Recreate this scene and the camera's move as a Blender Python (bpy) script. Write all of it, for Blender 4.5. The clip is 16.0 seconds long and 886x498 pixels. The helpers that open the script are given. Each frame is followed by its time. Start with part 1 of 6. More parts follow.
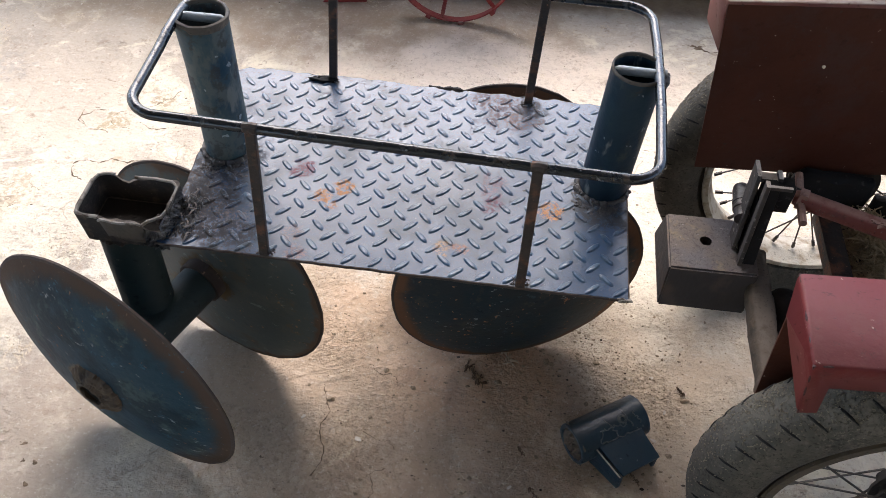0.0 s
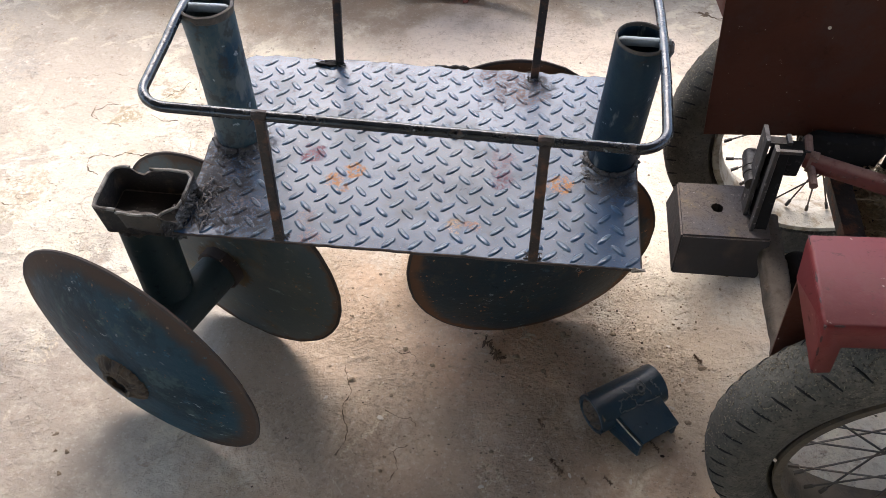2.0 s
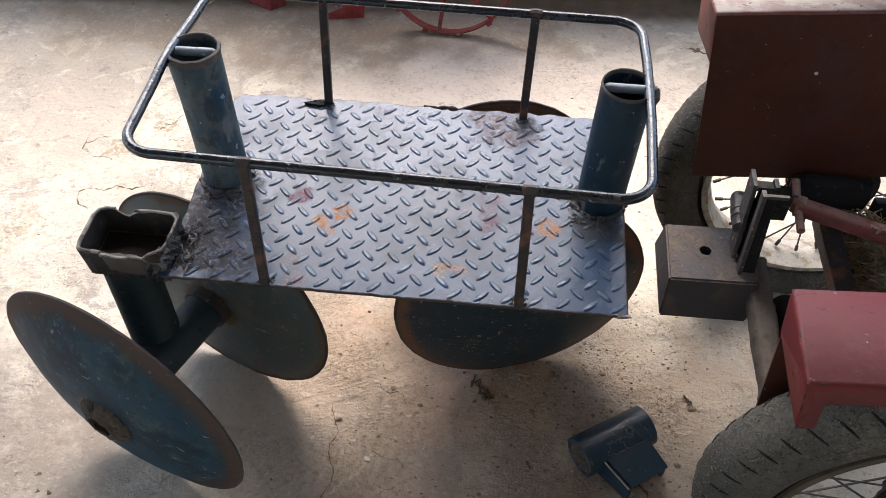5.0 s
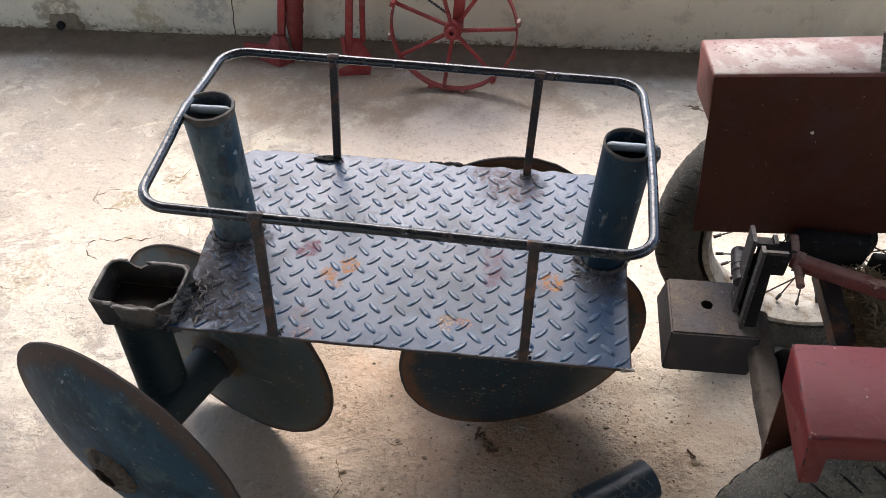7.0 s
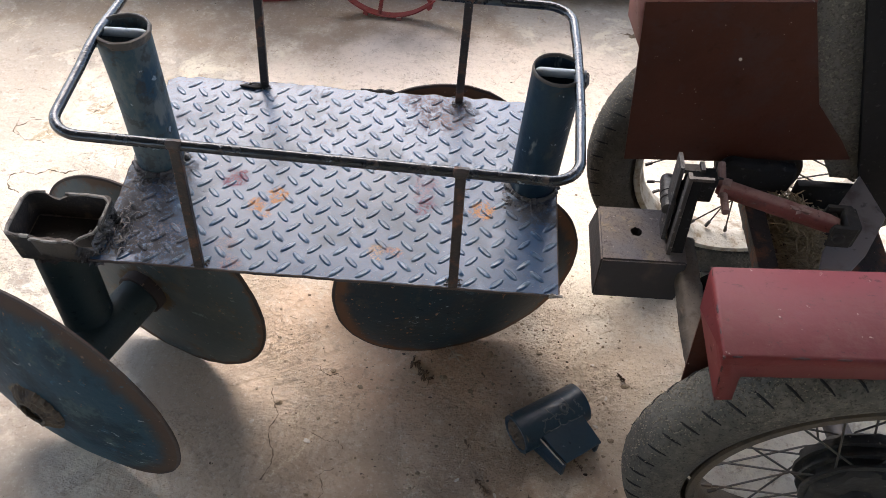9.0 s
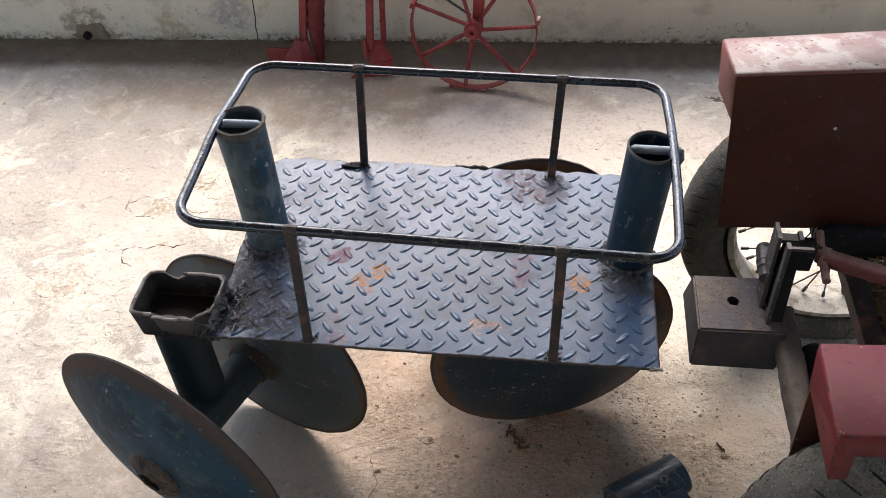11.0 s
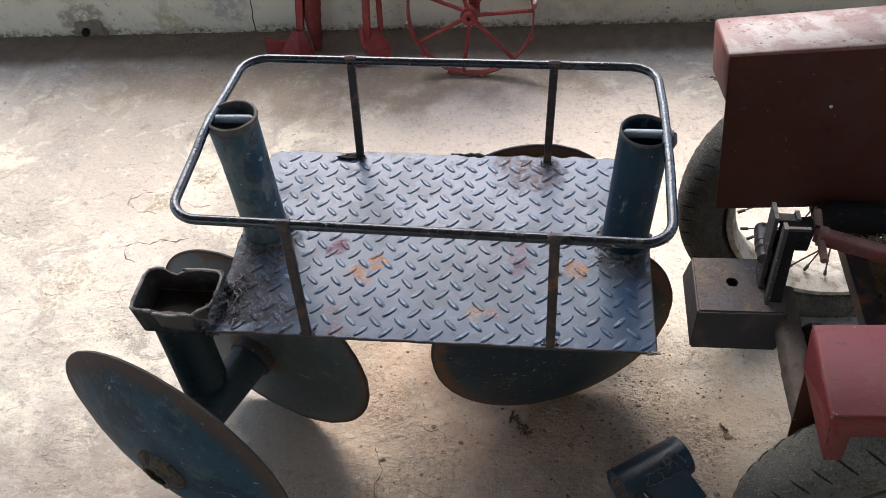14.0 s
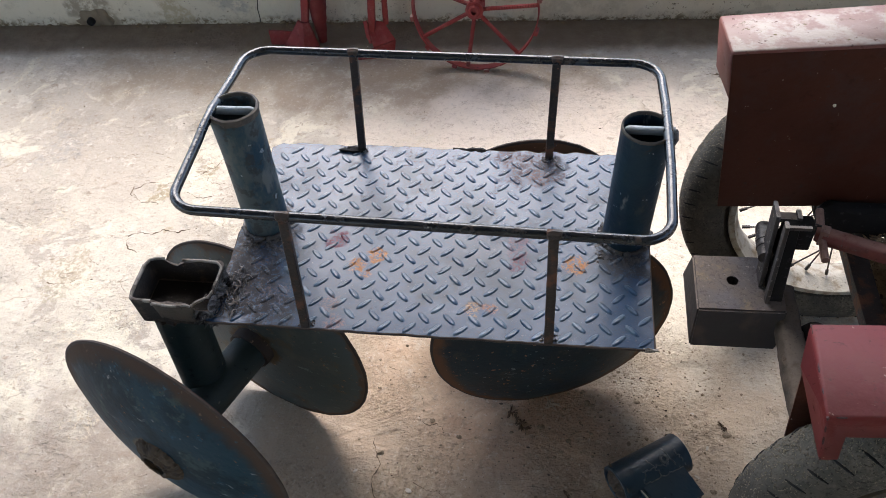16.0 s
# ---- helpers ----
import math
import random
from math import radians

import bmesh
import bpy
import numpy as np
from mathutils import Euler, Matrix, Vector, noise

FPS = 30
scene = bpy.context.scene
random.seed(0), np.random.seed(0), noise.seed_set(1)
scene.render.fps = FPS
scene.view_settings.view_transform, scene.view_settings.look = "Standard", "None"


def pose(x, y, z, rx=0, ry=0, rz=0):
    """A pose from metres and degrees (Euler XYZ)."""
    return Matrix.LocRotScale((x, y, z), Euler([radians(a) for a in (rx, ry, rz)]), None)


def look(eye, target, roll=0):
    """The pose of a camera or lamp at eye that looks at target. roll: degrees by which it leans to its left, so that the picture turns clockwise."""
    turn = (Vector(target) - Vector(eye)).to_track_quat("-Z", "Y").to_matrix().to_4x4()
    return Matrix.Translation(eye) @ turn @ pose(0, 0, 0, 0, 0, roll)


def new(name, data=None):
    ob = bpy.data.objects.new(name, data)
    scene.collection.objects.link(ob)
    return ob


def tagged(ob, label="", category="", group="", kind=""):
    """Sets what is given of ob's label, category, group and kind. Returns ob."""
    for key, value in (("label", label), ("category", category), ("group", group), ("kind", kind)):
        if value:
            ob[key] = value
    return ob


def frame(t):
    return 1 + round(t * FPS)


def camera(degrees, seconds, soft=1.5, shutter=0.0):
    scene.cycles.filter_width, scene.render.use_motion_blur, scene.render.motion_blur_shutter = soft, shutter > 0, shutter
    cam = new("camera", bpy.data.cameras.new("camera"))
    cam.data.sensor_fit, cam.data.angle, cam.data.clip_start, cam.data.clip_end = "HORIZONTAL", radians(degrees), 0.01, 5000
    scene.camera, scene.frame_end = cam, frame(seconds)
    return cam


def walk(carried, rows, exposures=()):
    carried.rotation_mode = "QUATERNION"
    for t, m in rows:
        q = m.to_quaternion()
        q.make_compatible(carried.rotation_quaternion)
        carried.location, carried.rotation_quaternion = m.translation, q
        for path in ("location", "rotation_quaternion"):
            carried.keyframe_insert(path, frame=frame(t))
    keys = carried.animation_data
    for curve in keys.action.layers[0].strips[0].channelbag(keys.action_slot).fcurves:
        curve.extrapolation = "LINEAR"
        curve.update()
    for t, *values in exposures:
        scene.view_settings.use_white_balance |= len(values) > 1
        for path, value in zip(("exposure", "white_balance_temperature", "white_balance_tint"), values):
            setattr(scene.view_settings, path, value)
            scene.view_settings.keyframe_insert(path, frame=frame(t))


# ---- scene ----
cam = camera(56.4, 16.0, 0.5)
PATH = [
    (0, (0.565, -0.823, 1.551), (0.424, 0.469, 0.031), 2.2),
    (0.5, (0.568, -0.819, 1.571), (0.339, 0.476, 0.064), -1.3),
    (1, (0.573, -0.828, 1.572), (0.347, 0.469, 0.066), -1.6),
    (1.5, (0.571, -0.831, 1.57), (0.366, 0.452, 0.049), -1.2),
    (2, (0.573, -0.835, 1.561), (0.397, 0.415, 0.01), -1.6),
    (2.5, (0.585, -0.83, 1.556), (0.412, 0.427, 0.01), -1.6),
    (3, (0.598, -0.821, 1.557), (0.434, 0.42, -0.002), -1.0),
    (3.5, (0.586, -0.814, 1.566), (0.396, 0.478, 0.052), -0.6),
    (6, (0.59, -0.796, 1.589), (0.424, 0.492, 0.069), -1.3),
    (6.5, (0.587, -0.809, 1.597), (0.409, 0.526, 0.118), -0.9),
    (7, (0.583, -0.815, 1.603), (0.395, 0.565, 0.168), -0.8),
    (7.5, (0.584, -0.811, 1.613), (0.385, 0.557, 0.168), -2.0),
    (8, (0.594, -0.819, 1.599), (0.411, 0.526, 0.13), -2.0),
    (8.5, (0.618, -0.823, 1.583), (0.474, 0.44, 0.039), -1.6),
    (9, (0.613, -0.812, 1.59), (0.564, 0.463, 0.049), 2.8),
    (9.5, (0.59, -0.823, 1.599), (0.479, 0.48, 0.085), 2.0),
    (10, (0.581, -0.814, 1.618), (0.402, 0.545, 0.161), -2.0),
    (12.5, (0.566, -0.826, 1.65), (0.298, 0.528, 0.202), -3.8),
    (13, (0.578, -0.824, 1.65), (0.317, 0.536, 0.207), -4.1),
    (13.5, (0.599, -0.814, 1.639), (0.368, 0.496, 0.146), -5.6),
    (14, (0.598, -0.811, 1.649), (0.336, 0.515, 0.175), -6.2),
    (14.5, (0.601, -0.81, 1.643), (0.359, 0.515, 0.164), -4.7),
    (15, (0.596, -0.812, 1.64), (0.316, 0.489, 0.147), -6.2),
    (15.5, (0.606, -0.802, 1.649), (0.35, 0.508, 0.16), -5.8),
    (16, (0.606, -0.809, 1.648), (0.334, 0.505, 0.165), -5.8),
]
walk(cam, [(t, look(eye, target, roll)) for t, eye, target, roll in PATH], [(t, e + 1.14, 6710 if t < 11 else 6520, 14.5 if t < 11 else 13) for t, e in ((0.0, 0.70), (0.6, 0.65), (1.2, 0.61), (2.0, 0.70), (3.0, 0.80), (3.7, 0.76), (6.0, 0.62), (8.0, 0.58), (9.0, 0.78), (9.5, 0.70), (10.2, 0.64), (12.5, 0.58), (14.5, 0.53), (16.0, 0.53))])

# ---- light: a shed taken as open-sided, daylight over the low back wall ----
world = bpy.data.worlds.new("sky")
scene.world = world
world.use_nodes = True
wn = world.node_tree.nodes
sky = wn.new("ShaderNodeTexSky")
sky.sky_type = "NISHITA"
sky.sun_disc = False
sky.sun_elevation, sky.sun_rotation = radians(48.2), radians(-16)
wn["Background"].inputs["Strength"].default_value = 0.15
world.node_tree.links.new(sky.outputs["Color"], wn["Background"].inputs["Color"])
sun = new("sun", bpy.data.lights.new("sun", "SUN"))
sun.data.energy, sun.data.angle, sun.data.color = 1.68, radians(42), (1.0, 0.95, 0.89)
sun.matrix_world = look((-0.9, 3.2, 3.72), (0, 0, 0))

# ---- drawing units: everything below is drawn in units of K metres ----
K = 0.84
WALL_Y, WALL_TURN = 2.032, 2.35
ROOT = {}


def thing(name, x, y, z, label, category, group="", kind=""):
    """An empty at a thing's base, to carry its parts."""
    ob = new(name)
    ob.empty_display_size = 0.1
    ob.location = (x * K, y * K, z * K)
    ROOT[ob] = Vector((x, y, z))
    return tagged(ob, label, category, group, kind)


def part(name, bm, material, parent=None, label="", smooth=True, sharp=35):
    """One mesh out of a bmesh drawn in world units, under a thing or a part."""
    base = ROOT.get(parent, Vector((0, 0, 0)))
    bm.transform(Matrix.Scale(K, 4) @ Matrix.Translation(-base))
    bmesh.ops.recalc_face_normals(bm, faces=bm.faces)
    me = bpy.data.meshes.new(name)
    bm.to_mesh(me)
    bm.free()
    me.materials.append(material)
    if smooth:
        me.polygons.foreach_set("use_smooth", [True] * len(me.polygons))
        me.set_sharp_from_angle(angle=radians(sharp))
    ob = new(name, me)
    if parent:
        ob.parent = parent
        ROOT[ob] = base
    if label:
        ob["label"] = label
    return ob


def frame_of(axis):
    w = Vector(axis).normalized()
    u = w.cross(Vector((0, 0, 1)) if abs(w.z) < 0.9 else Vector((1, 0, 0))).normalized()
    return u, w.cross(u), w


def tube(bm, points, r, seg=10, closed=False):
    """A round bar along a line of points."""
    pts = [Vector(p) for p in points]
    n = len(pts)
    rings = []
    u = None
    for i, p in enumerate(pts):
        a = pts[(i - 1) % n] if closed or i else p
        b = pts[(i + 1) % n] if closed or i < n - 1 else p
        w = (b - a).normalized()
        if u is None:
            u = frame_of(w)[0]
        u = (u - w * u.dot(w)).normalized()
        v = w.cross(u)
        rr = r[i] if isinstance(r, (list, tuple)) else r
        rings.append([bm.verts.new(p + rr * (math.cos(2 * math.pi * k / seg) * u + math.sin(2 * math.pi * k / seg) * v)) for k in range(seg)])
    for i in range(n if closed else n - 1):
        a, b = rings[i], rings[(i + 1) % n]
        for k in range(seg):
            bm.faces.new((a[k], a[(k + 1) % seg], b[(k + 1) % seg], b[k]))
    if not closed:
        bm.faces.new(rings[0][::-1])
        bm.faces.new(rings[-1])
    return bm


def revolve(bm, profile, centre, axis, seg=48, loop=False, wobble=0.0):
    """Turn a profile of (radius, height) round an axis; loop joins its end to its start."""
    u, v, w = frame_of(axis)
    c = Vector(centre)
    rings = []
    for r, h in profile:
        if r < 1e-6:
            rings.append([bm.verts.new(c + h * w)])
            continue
        ring = []
        for k in range(seg):
            a = 2 * math.pi * k / seg
            d = math.cos(a) * u + math.sin(a) * v
            rr = r * (1 + wobble * noise.noise(Vector((math.cos(a) * 9, math.sin(a) * 9, centre[0] * 7))))
            ring.append(bm.verts.new(c + rr * d + h * w))
        rings.append(ring)
    pairs = list(zip(rings, rings[1:])) + ([(rings[-1], rings[0])] if loop else [])
    for a, b in pairs:
        for k in range(seg):
            q = (k + 1) % seg
            if len(a) == 1 and len(b) > 1:
                bm.faces.new((a[0], b[k], b[q]))
            elif len(b) == 1 and len(a) > 1:
                bm.faces.new((a[k], a[q], b[0]))
            elif len(a) > 1:
                bm.faces.new((a[k], a[q], b[q], b[k]))
    return bm


def pipe(bm, p0, p1, outer, inner, seg=40, wobble=0.0):
    """A hollow pipe between two points."""
    p0, p1 = Vector(p0), Vector(p1)
    h = (p1 - p0).length
    e = min(0.0015, (outer - inner) / 3)
    prof = [(outer - e, 0), (outer, e), (outer, h * 0.25), (outer, h * 0.5), (outer, h * 0.75), (outer, h - e), (outer - e, h), (inner + e, h), (inner, h - e), (inner, e), (inner + e, 0)]
    return revolve(bm, prof, p0, p1 - p0, seg, True, wobble)


def box(bm, lo, hi, bevel=0.0, segments=2, m=None):
    """A bevelled block; m moves it."""
    before = set(bm.verts)
    bmesh.ops.create_cube(bm, size=1.0)
    vs = [v for v in bm.verts if v not in before]
    s = Vector(hi) - Vector(lo)
    c = (Vector(hi) + Vector(lo)) / 2
    for v in vs:
        v.co = Vector((v.co.x * s.x, v.co.y * s.y, v.co.z * s.z)) + c
    if bevel:
        es = list({e for v in vs for e in v.link_edges})
        bmesh.ops.bevel(bm, geom=es, offset=bevel, segments=segments, affect="EDGES", profile=0.6)
        vs = [v for v in bm.verts if v not in before]
    if m is not None:
        bmesh.ops.transform(bm, matrix=m, verts=vs)
    return bm


def sheet(bm, outline, depth, bevel=0.0):
    """A flat plate: an outline of points and the vector of its thickness."""
    before = set(bm.verts)
    d = Vector(depth)
    a = [bm.verts.new(Vector(p)) for p in outline]
    b = [bm.verts.new(Vector(p) + d) for p in outline]
    n = len(a)
    bm.faces.new(a)
    bm.faces.new(b[::-1])
    for i in range(n):
        bm.faces.new((a[i], b[i], b[(i + 1) % n], a[(i + 1) % n]))
    if bevel:
        es = list({e for v in bm.verts if v not in before for e in v.link_edges})
        bmesh.ops.bevel(bm, geom=es, offset=bevel, segments=2, affect="EDGES", profile=0.6)
    return bm


def lump(bm, centre, size, seed, rough=0.35, sub=1):
    """A small uneven lump."""
    before = set(bm.verts)
    bmesh.ops.create_icosphere(bm, subdivisions=sub, radius=1.0)
    for v in bm.verts:
        if v not in before:
            k = 1 + rough * noise.noise(v.co * 1.7 + Vector((seed, seed * 0.7, 3)))
            v.co = Vector(centre) + Vector((v.co.x * size[0] * k, v.co.y * size[1] * k, v.co.z * size[2] * k))
    return bm


def bead_ring(bm, c, r, size, seed, seg=64):
    """An uneven ring of weld round an upright pipe."""
    pts, radii = [], []
    for i in range(seg):
        a = 2 * math.pi * i / seg
        n = noise.noise(Vector((math.cos(a) * 6, math.sin(a) * 6, seed)))
        n2 = noise.noise(Vector((math.cos(a) * 17, math.sin(a) * 17, seed + 5)))
        rr = r + size * (0.4 + 0.5 * n + 0.6 * n2)
        pts.append((c[0] + rr * math.cos(a), c[1] + rr * math.sin(a), c[2]))
        radii.append(size * (0.9 + 0.7 * n + 0.8 * n2))
    return tube(bm, pts, [max(x, size * 0.3) for x in radii], 7, True)


def weld_patch(bm, o, u, v, up, high, seed, nu=46, nv=46):
    """A ragged crust of weld spatter laid on the patch o + a u + b v."""
    o, u, v, up = Vector(o), Vector(u), Vector(v), Vector(up)
    grid = []
    for i in range(nu + 1):
        row = []
        for j in range(nv + 1):
            a, b = i / nu, j / nv
            p = Vector((a * 7, b * 7, seed))
            edge = min(a, 1 - a, b, 1 - b) * 5
            h = 0.5 * noise.noise(p) + 0.55 * noise.noise(p * 2.7) + 0.5 * noise.noise(p * 5.5)
            row.append(bm.verts.new(o + u * a + v * b + up * high * (min(edge, 1.0) * (0.35 + h * 1.5) - 0.25)))
        grid.append(row)
    for i in range(nu):
        for j in range(nv):
            bm.faces.new((grid[i][j], grid[i + 1][j], grid[i + 1][j + 1], grid[i][j + 1]))
    return bm


def B():
    return bmesh.new()


# ---- materials ----
class Mat:
    """A principled material built up of layers: each lays a colour over the last where a noise passes a threshold."""

    def __init__(self, name, colour, rough=0.6, metal=0.0):
        self.m = bpy.data.materials.new(name)
        self.m.use_nodes = True
        self.t = self.m.node_tree
        self.b = self.t.nodes["Principled BSDF"]
        self.co = self.t.nodes.new("ShaderNodeTexCoord").outputs["Object"]
        self.colour, self.rough, self.metal = self.rgb(colour), self.val(rough), self.val(metal)
        self.height = None

    def node(self, kind, **inputs):
        n = self.t.nodes.new(kind)
        for k, v in inputs.items():
            self.put(n.inputs[k.replace("_", " ")], v)
        return n

    def put(self, socket, v):
        if isinstance(v, bpy.types.NodeSocket):
            self.t.links.new(v, socket)
        else:
            socket.default_value = v

    def rgb(self, c):
        n = self.t.nodes.new("ShaderNodeRGB")
        n.outputs[0].default_value = (*c, 1)
        return n.outputs[0]

    def val(self, v):
        n = self.t.nodes.new("ShaderNodeValue")
        n.outputs[0].default_value = v
        return n.outputs[0]

    def math(self, op, a, b=0.0, clamp=False):
        n = self.t.nodes.new("ShaderNodeMath")
        n.operation, n.use_clamp = op, clamp
        self.put(n.inputs[0], a)
        self.put(n.inputs[1], b)
        return n.outputs[0]

    def noise(self, scale, detail=4.0, rough=0.55, stretch=None, distort=0.0):
        co = self.co
        if stretch:
            n = self.t.nodes.new("ShaderNodeMapping")
            self.t.links.new(self.co, n.inputs["Vector"])
            n.inputs["Scale"].default_value = stretch
            co = n.outputs[0]
        return self.node("ShaderNodeTexNoise", Vector=co, Scale=scale, Detail=detail, Roughness=rough, Distortion=distort).outputs[0]

    def ramp(self, f, lo, hi):
        n = self.t.nodes.new("ShaderNodeMapRange")
        n.interpolation_type = "SMOOTHSTEP"
        self.put(n.inputs["Value"], f)
        n.inputs["From Min"].default_value, n.inputs["From Max"].default_value = lo, hi
        return n.outputs[0]

    def mixc(self, f, a, b):
        n = self.t.nodes.new("ShaderNodeMix")
        n.data_type = "RGBA"
        self.put(n.inputs[0], f)
        self.put(n.inputs[6], a)
        self.put(n.inputs[7], b)
        return n.outputs[2]

    def mixv(self, f, a, b):
        n = self.t.nodes.new("ShaderNodeMix")
        self.put(n.inputs[0], f)
        self.put(n.inputs[2], a)
        self.put(n.inputs[3], b)
        return n.outputs[0]

    def lay(self, f, colour=None, rough=None, metal=None, lift=0.0):
        """Lay a coat over what there is where f is 1."""
        if colour is not None:
            self.colour = self.mixc(f, self.colour, self.rgb(colour) if not isinstance(colour, bpy.types.NodeSocket) else colour)
        if rough is not None:
            self.rough = self.mixv(f, self.rough, rough)
        if metal is not None:
            self.metal = self.mixv(f, self.metal, metal)
        if lift:
            self.raise_by(f, lift)
        return self

    def raise_by(self, f, lift):
        h = self.math("MULTIPLY", f, lift)
        self.height = h if self.height is None else self.math("ADD", self.height, h)
        return self

    def spot(self, x, y, z, r, ragged=0.5, scale=40.0):
        """1 within r metres of a place of the object's own space, with a ragged edge."""
        d = self.node("ShaderNodeVectorMath")
        d.operation = "DISTANCE"
        self.t.links.new(self.co, d.inputs[0])
        d.inputs[1].default_value = (x, y, z)
        far = self.math("DIVIDE", d.outputs["Value"], r)
        far = self.math("ADD", far, self.math("MULTIPLY", self.math("SUBTRACT", self.noise(scale, 5), 0.5), ragged * 4))
        return self.ramp(far, 1.0, 0.6)

    def cast(self, r, g, b):
        """Tint all coats so far."""
        n = self.t.nodes.new("ShaderNodeMix")
        n.data_type, n.blend_type = "RGBA", "MULTIPLY"
        n.inputs[0].default_value = 1
        self.put(n.inputs[6], self.colour)
        n.inputs[7].default_value = (r, g, b, 1)
        self.colour = n.outputs[2]
        return self

    def done(self, bump=1.0):
        self.t.links.new(self.colour, self.b.inputs["Base Color"])
        self.t.links.new(self.rough, self.b.inputs["Roughness"])
        self.t.links.new(self.metal, self.b.inputs["Metallic"])
        if self.height is not None:
            n = self.t.nodes.new("ShaderNodeBump")
            n.inputs["Strength"].default_value = bump
            n.inputs["Distance"].default_value = 1.0
            self.t.links.new(self.height, n.inputs["Height"])
            self.t.links.new(n.outputs[0], self.b.inputs["Normal"])
        return self.m


def concrete_floor():
    m = Mat("concrete_floor", (0.46, 0.405, 0.335), 0.8)
    m.lay(m.ramp(m.noise(1.3, 6, 0.6), 0.42, 0.62), (0.585, 0.53, 0.435), 0.75)
    m.lay(m.ramp(m.noise(2.4, 8, 0.64), 0.50, 0.66), (0.435, 0.385, 0.32), 0.85)
    m.lay(m.ramp(m.noise(3.6, 9, 0.68, None, 0.7), 0.52, 0.59), (0.655, 0.60, 0.48), 0.8)
    m.lay(m.ramp(m.noise(5.6, 9, 0.68, None, 0.5), 0.55, 0.62), (0.405, 0.355, 0.295), 0.8, lift=-0.0010)
    m.lay(m.ramp(m.noise(11, 8, 0.66), 0.56, 0.63), (0.60, 0.545, 0.46))
    m.lay(m.ramp(m.noise(17, 9, 0.72), 0.58, 0.68), (0.34, 0.28, 0.22))
    for x, y, r, c in FLOOR_STAINS_AND_LIGHT:
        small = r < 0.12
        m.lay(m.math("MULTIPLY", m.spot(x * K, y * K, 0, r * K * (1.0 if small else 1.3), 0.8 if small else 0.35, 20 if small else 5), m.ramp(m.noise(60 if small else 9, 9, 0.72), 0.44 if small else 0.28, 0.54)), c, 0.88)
    m.lay(m.math("MULTIPLY", m.ramp(m.noise(7.5, 9, 0.7, None, 0.6), 0.53, 0.64), 0.25), (0.60, 0.52, 0.43))
    m.lay(m.math("MULTIPLY", m.ramp(m.noise(34, 8, 0.68), 0.56, 0.68), 0.7), (0.33, 0.26, 0.20))
    m.lay(m.math("MULTIPLY", m.ramp(m.noise(26, 7, 0.65), 0.58, 0.70), 0.35), (0.58, 0.505, 0.415))
    # crazing: the thin level lines of a slow noise, here and there
    field = m.noise(4.2, 3.5, 0.5, None, 0.5)
    level = m.math("ABSOLUTE", m.math("SUBTRACT", field, 0.5))
    some = m.math("MULTIPLY", m.ramp(m.noise(3.7, 5), 0.53, 0.62), 0.6)
    m.lay(m.math("MULTIPLY", m.math("MULTIPLY", m.ramp(m.math("ADD", level, m.math("MULTIPLY", m.noise(45, 5, 0.7), 0.008)), 0.011, 0.004), some), m.ramp(m.noise(16, 6, 0.7), 0.42, 0.56)), (0.25, 0.19, 0.14), lift=-0.002)
    m.lay(m.math("MULTIPLY", m.math("MULTIPLY", m.ramp(field, 0.47, 0.495), m.ramp(field, 0.505, 0.498)), m.math("MULTIPLY", some, 0.5)), (0.40, 0.32, 0.22))
    line = m.ramp(m.math("ABSOLUTE", m.math("SUBTRACT", m.noise(11, 6, 0.62, None, 0.4), 0.52)), 0.010, 0.002)
    m.lay(m.math("MULTIPLY", line, m.ramp(m.noise(5.1, 5), 0.54, 0.62)), (0.58, 0.49, 0.36))
    m.lay(m.math("MULTIPLY", m.ramp(m.noise(62, 7, 0.7), 0.52, 0.64), 0.35), (0.32, 0.25, 0.19))
    m.lay(m.math("MULTIPLY", m.ramp(m.noise(85, 6, 0.7), 0.54, 0.66), 0.4), (0.62, 0.56, 0.485))
    pits = m.math("MULTIPLY", m.spot(0.60 * K, 0.10 * K, 0, 0.75 * K, 0.3, 4), m.ramp(m.noise(4.3, 5), 0.36, 0.56))
    m.lay(m.math("MULTIPLY", m.ramp(m.noise(95, 5, 0.65), 0.58, 0.66), m.math("MULTIPLY", pits, 0.5)), (0.24, 0.175, 0.125), 0.9, lift=-0.002)
    m.lay(m.math("MULTIPLY", m.ramp(m.noise(110, 4, 0.6), 0.60, 0.68), m.math("MULTIPLY", pits, 0.6)), (0.60, 0.52, 0.42), 0.9, lift=0.001)
    m.raise_by(m.math("MULTIPLY", m.noise(62, 6, 0.7), pits), 0.0095)
    m.lay(m.math("MULTIPLY", m.ramp(m.noise(88, 6, 0.7), 0.55, 0.62), m.math("MULTIPLY", pits, 0.6)), (0.27, 0.205, 0.15), 0.9, lift=-0.0010)
    m.raise_by(m.math("MULTIPLY", m.ramp(m.noise(140, 4, 0.6), 0.5, 0.7), pits), 0.0016)
    m.lay(m.math("MULTIPLY", m.ramp(m.noise(44, 7, 0.7), 0.52, 0.62), m.math("MULTIPLY", pits, 0.45)), (0.30, 0.225, 0.165), 0.9)
    grit = m.math("MULTIPLY", m.ramp(m.noise(120, 5, 0.6), 0.64, 0.69), m.ramp(m.noise(3.1, 5), 0.48, 0.64))
    m.lay(grit, (0.17, 0.125, 0.095), 0.9, lift=0.0010)
    m.lay(m.ramp(m.noise(210, 3, 0.5), 0.71, 0.76), (0.22, 0.17, 0.13))
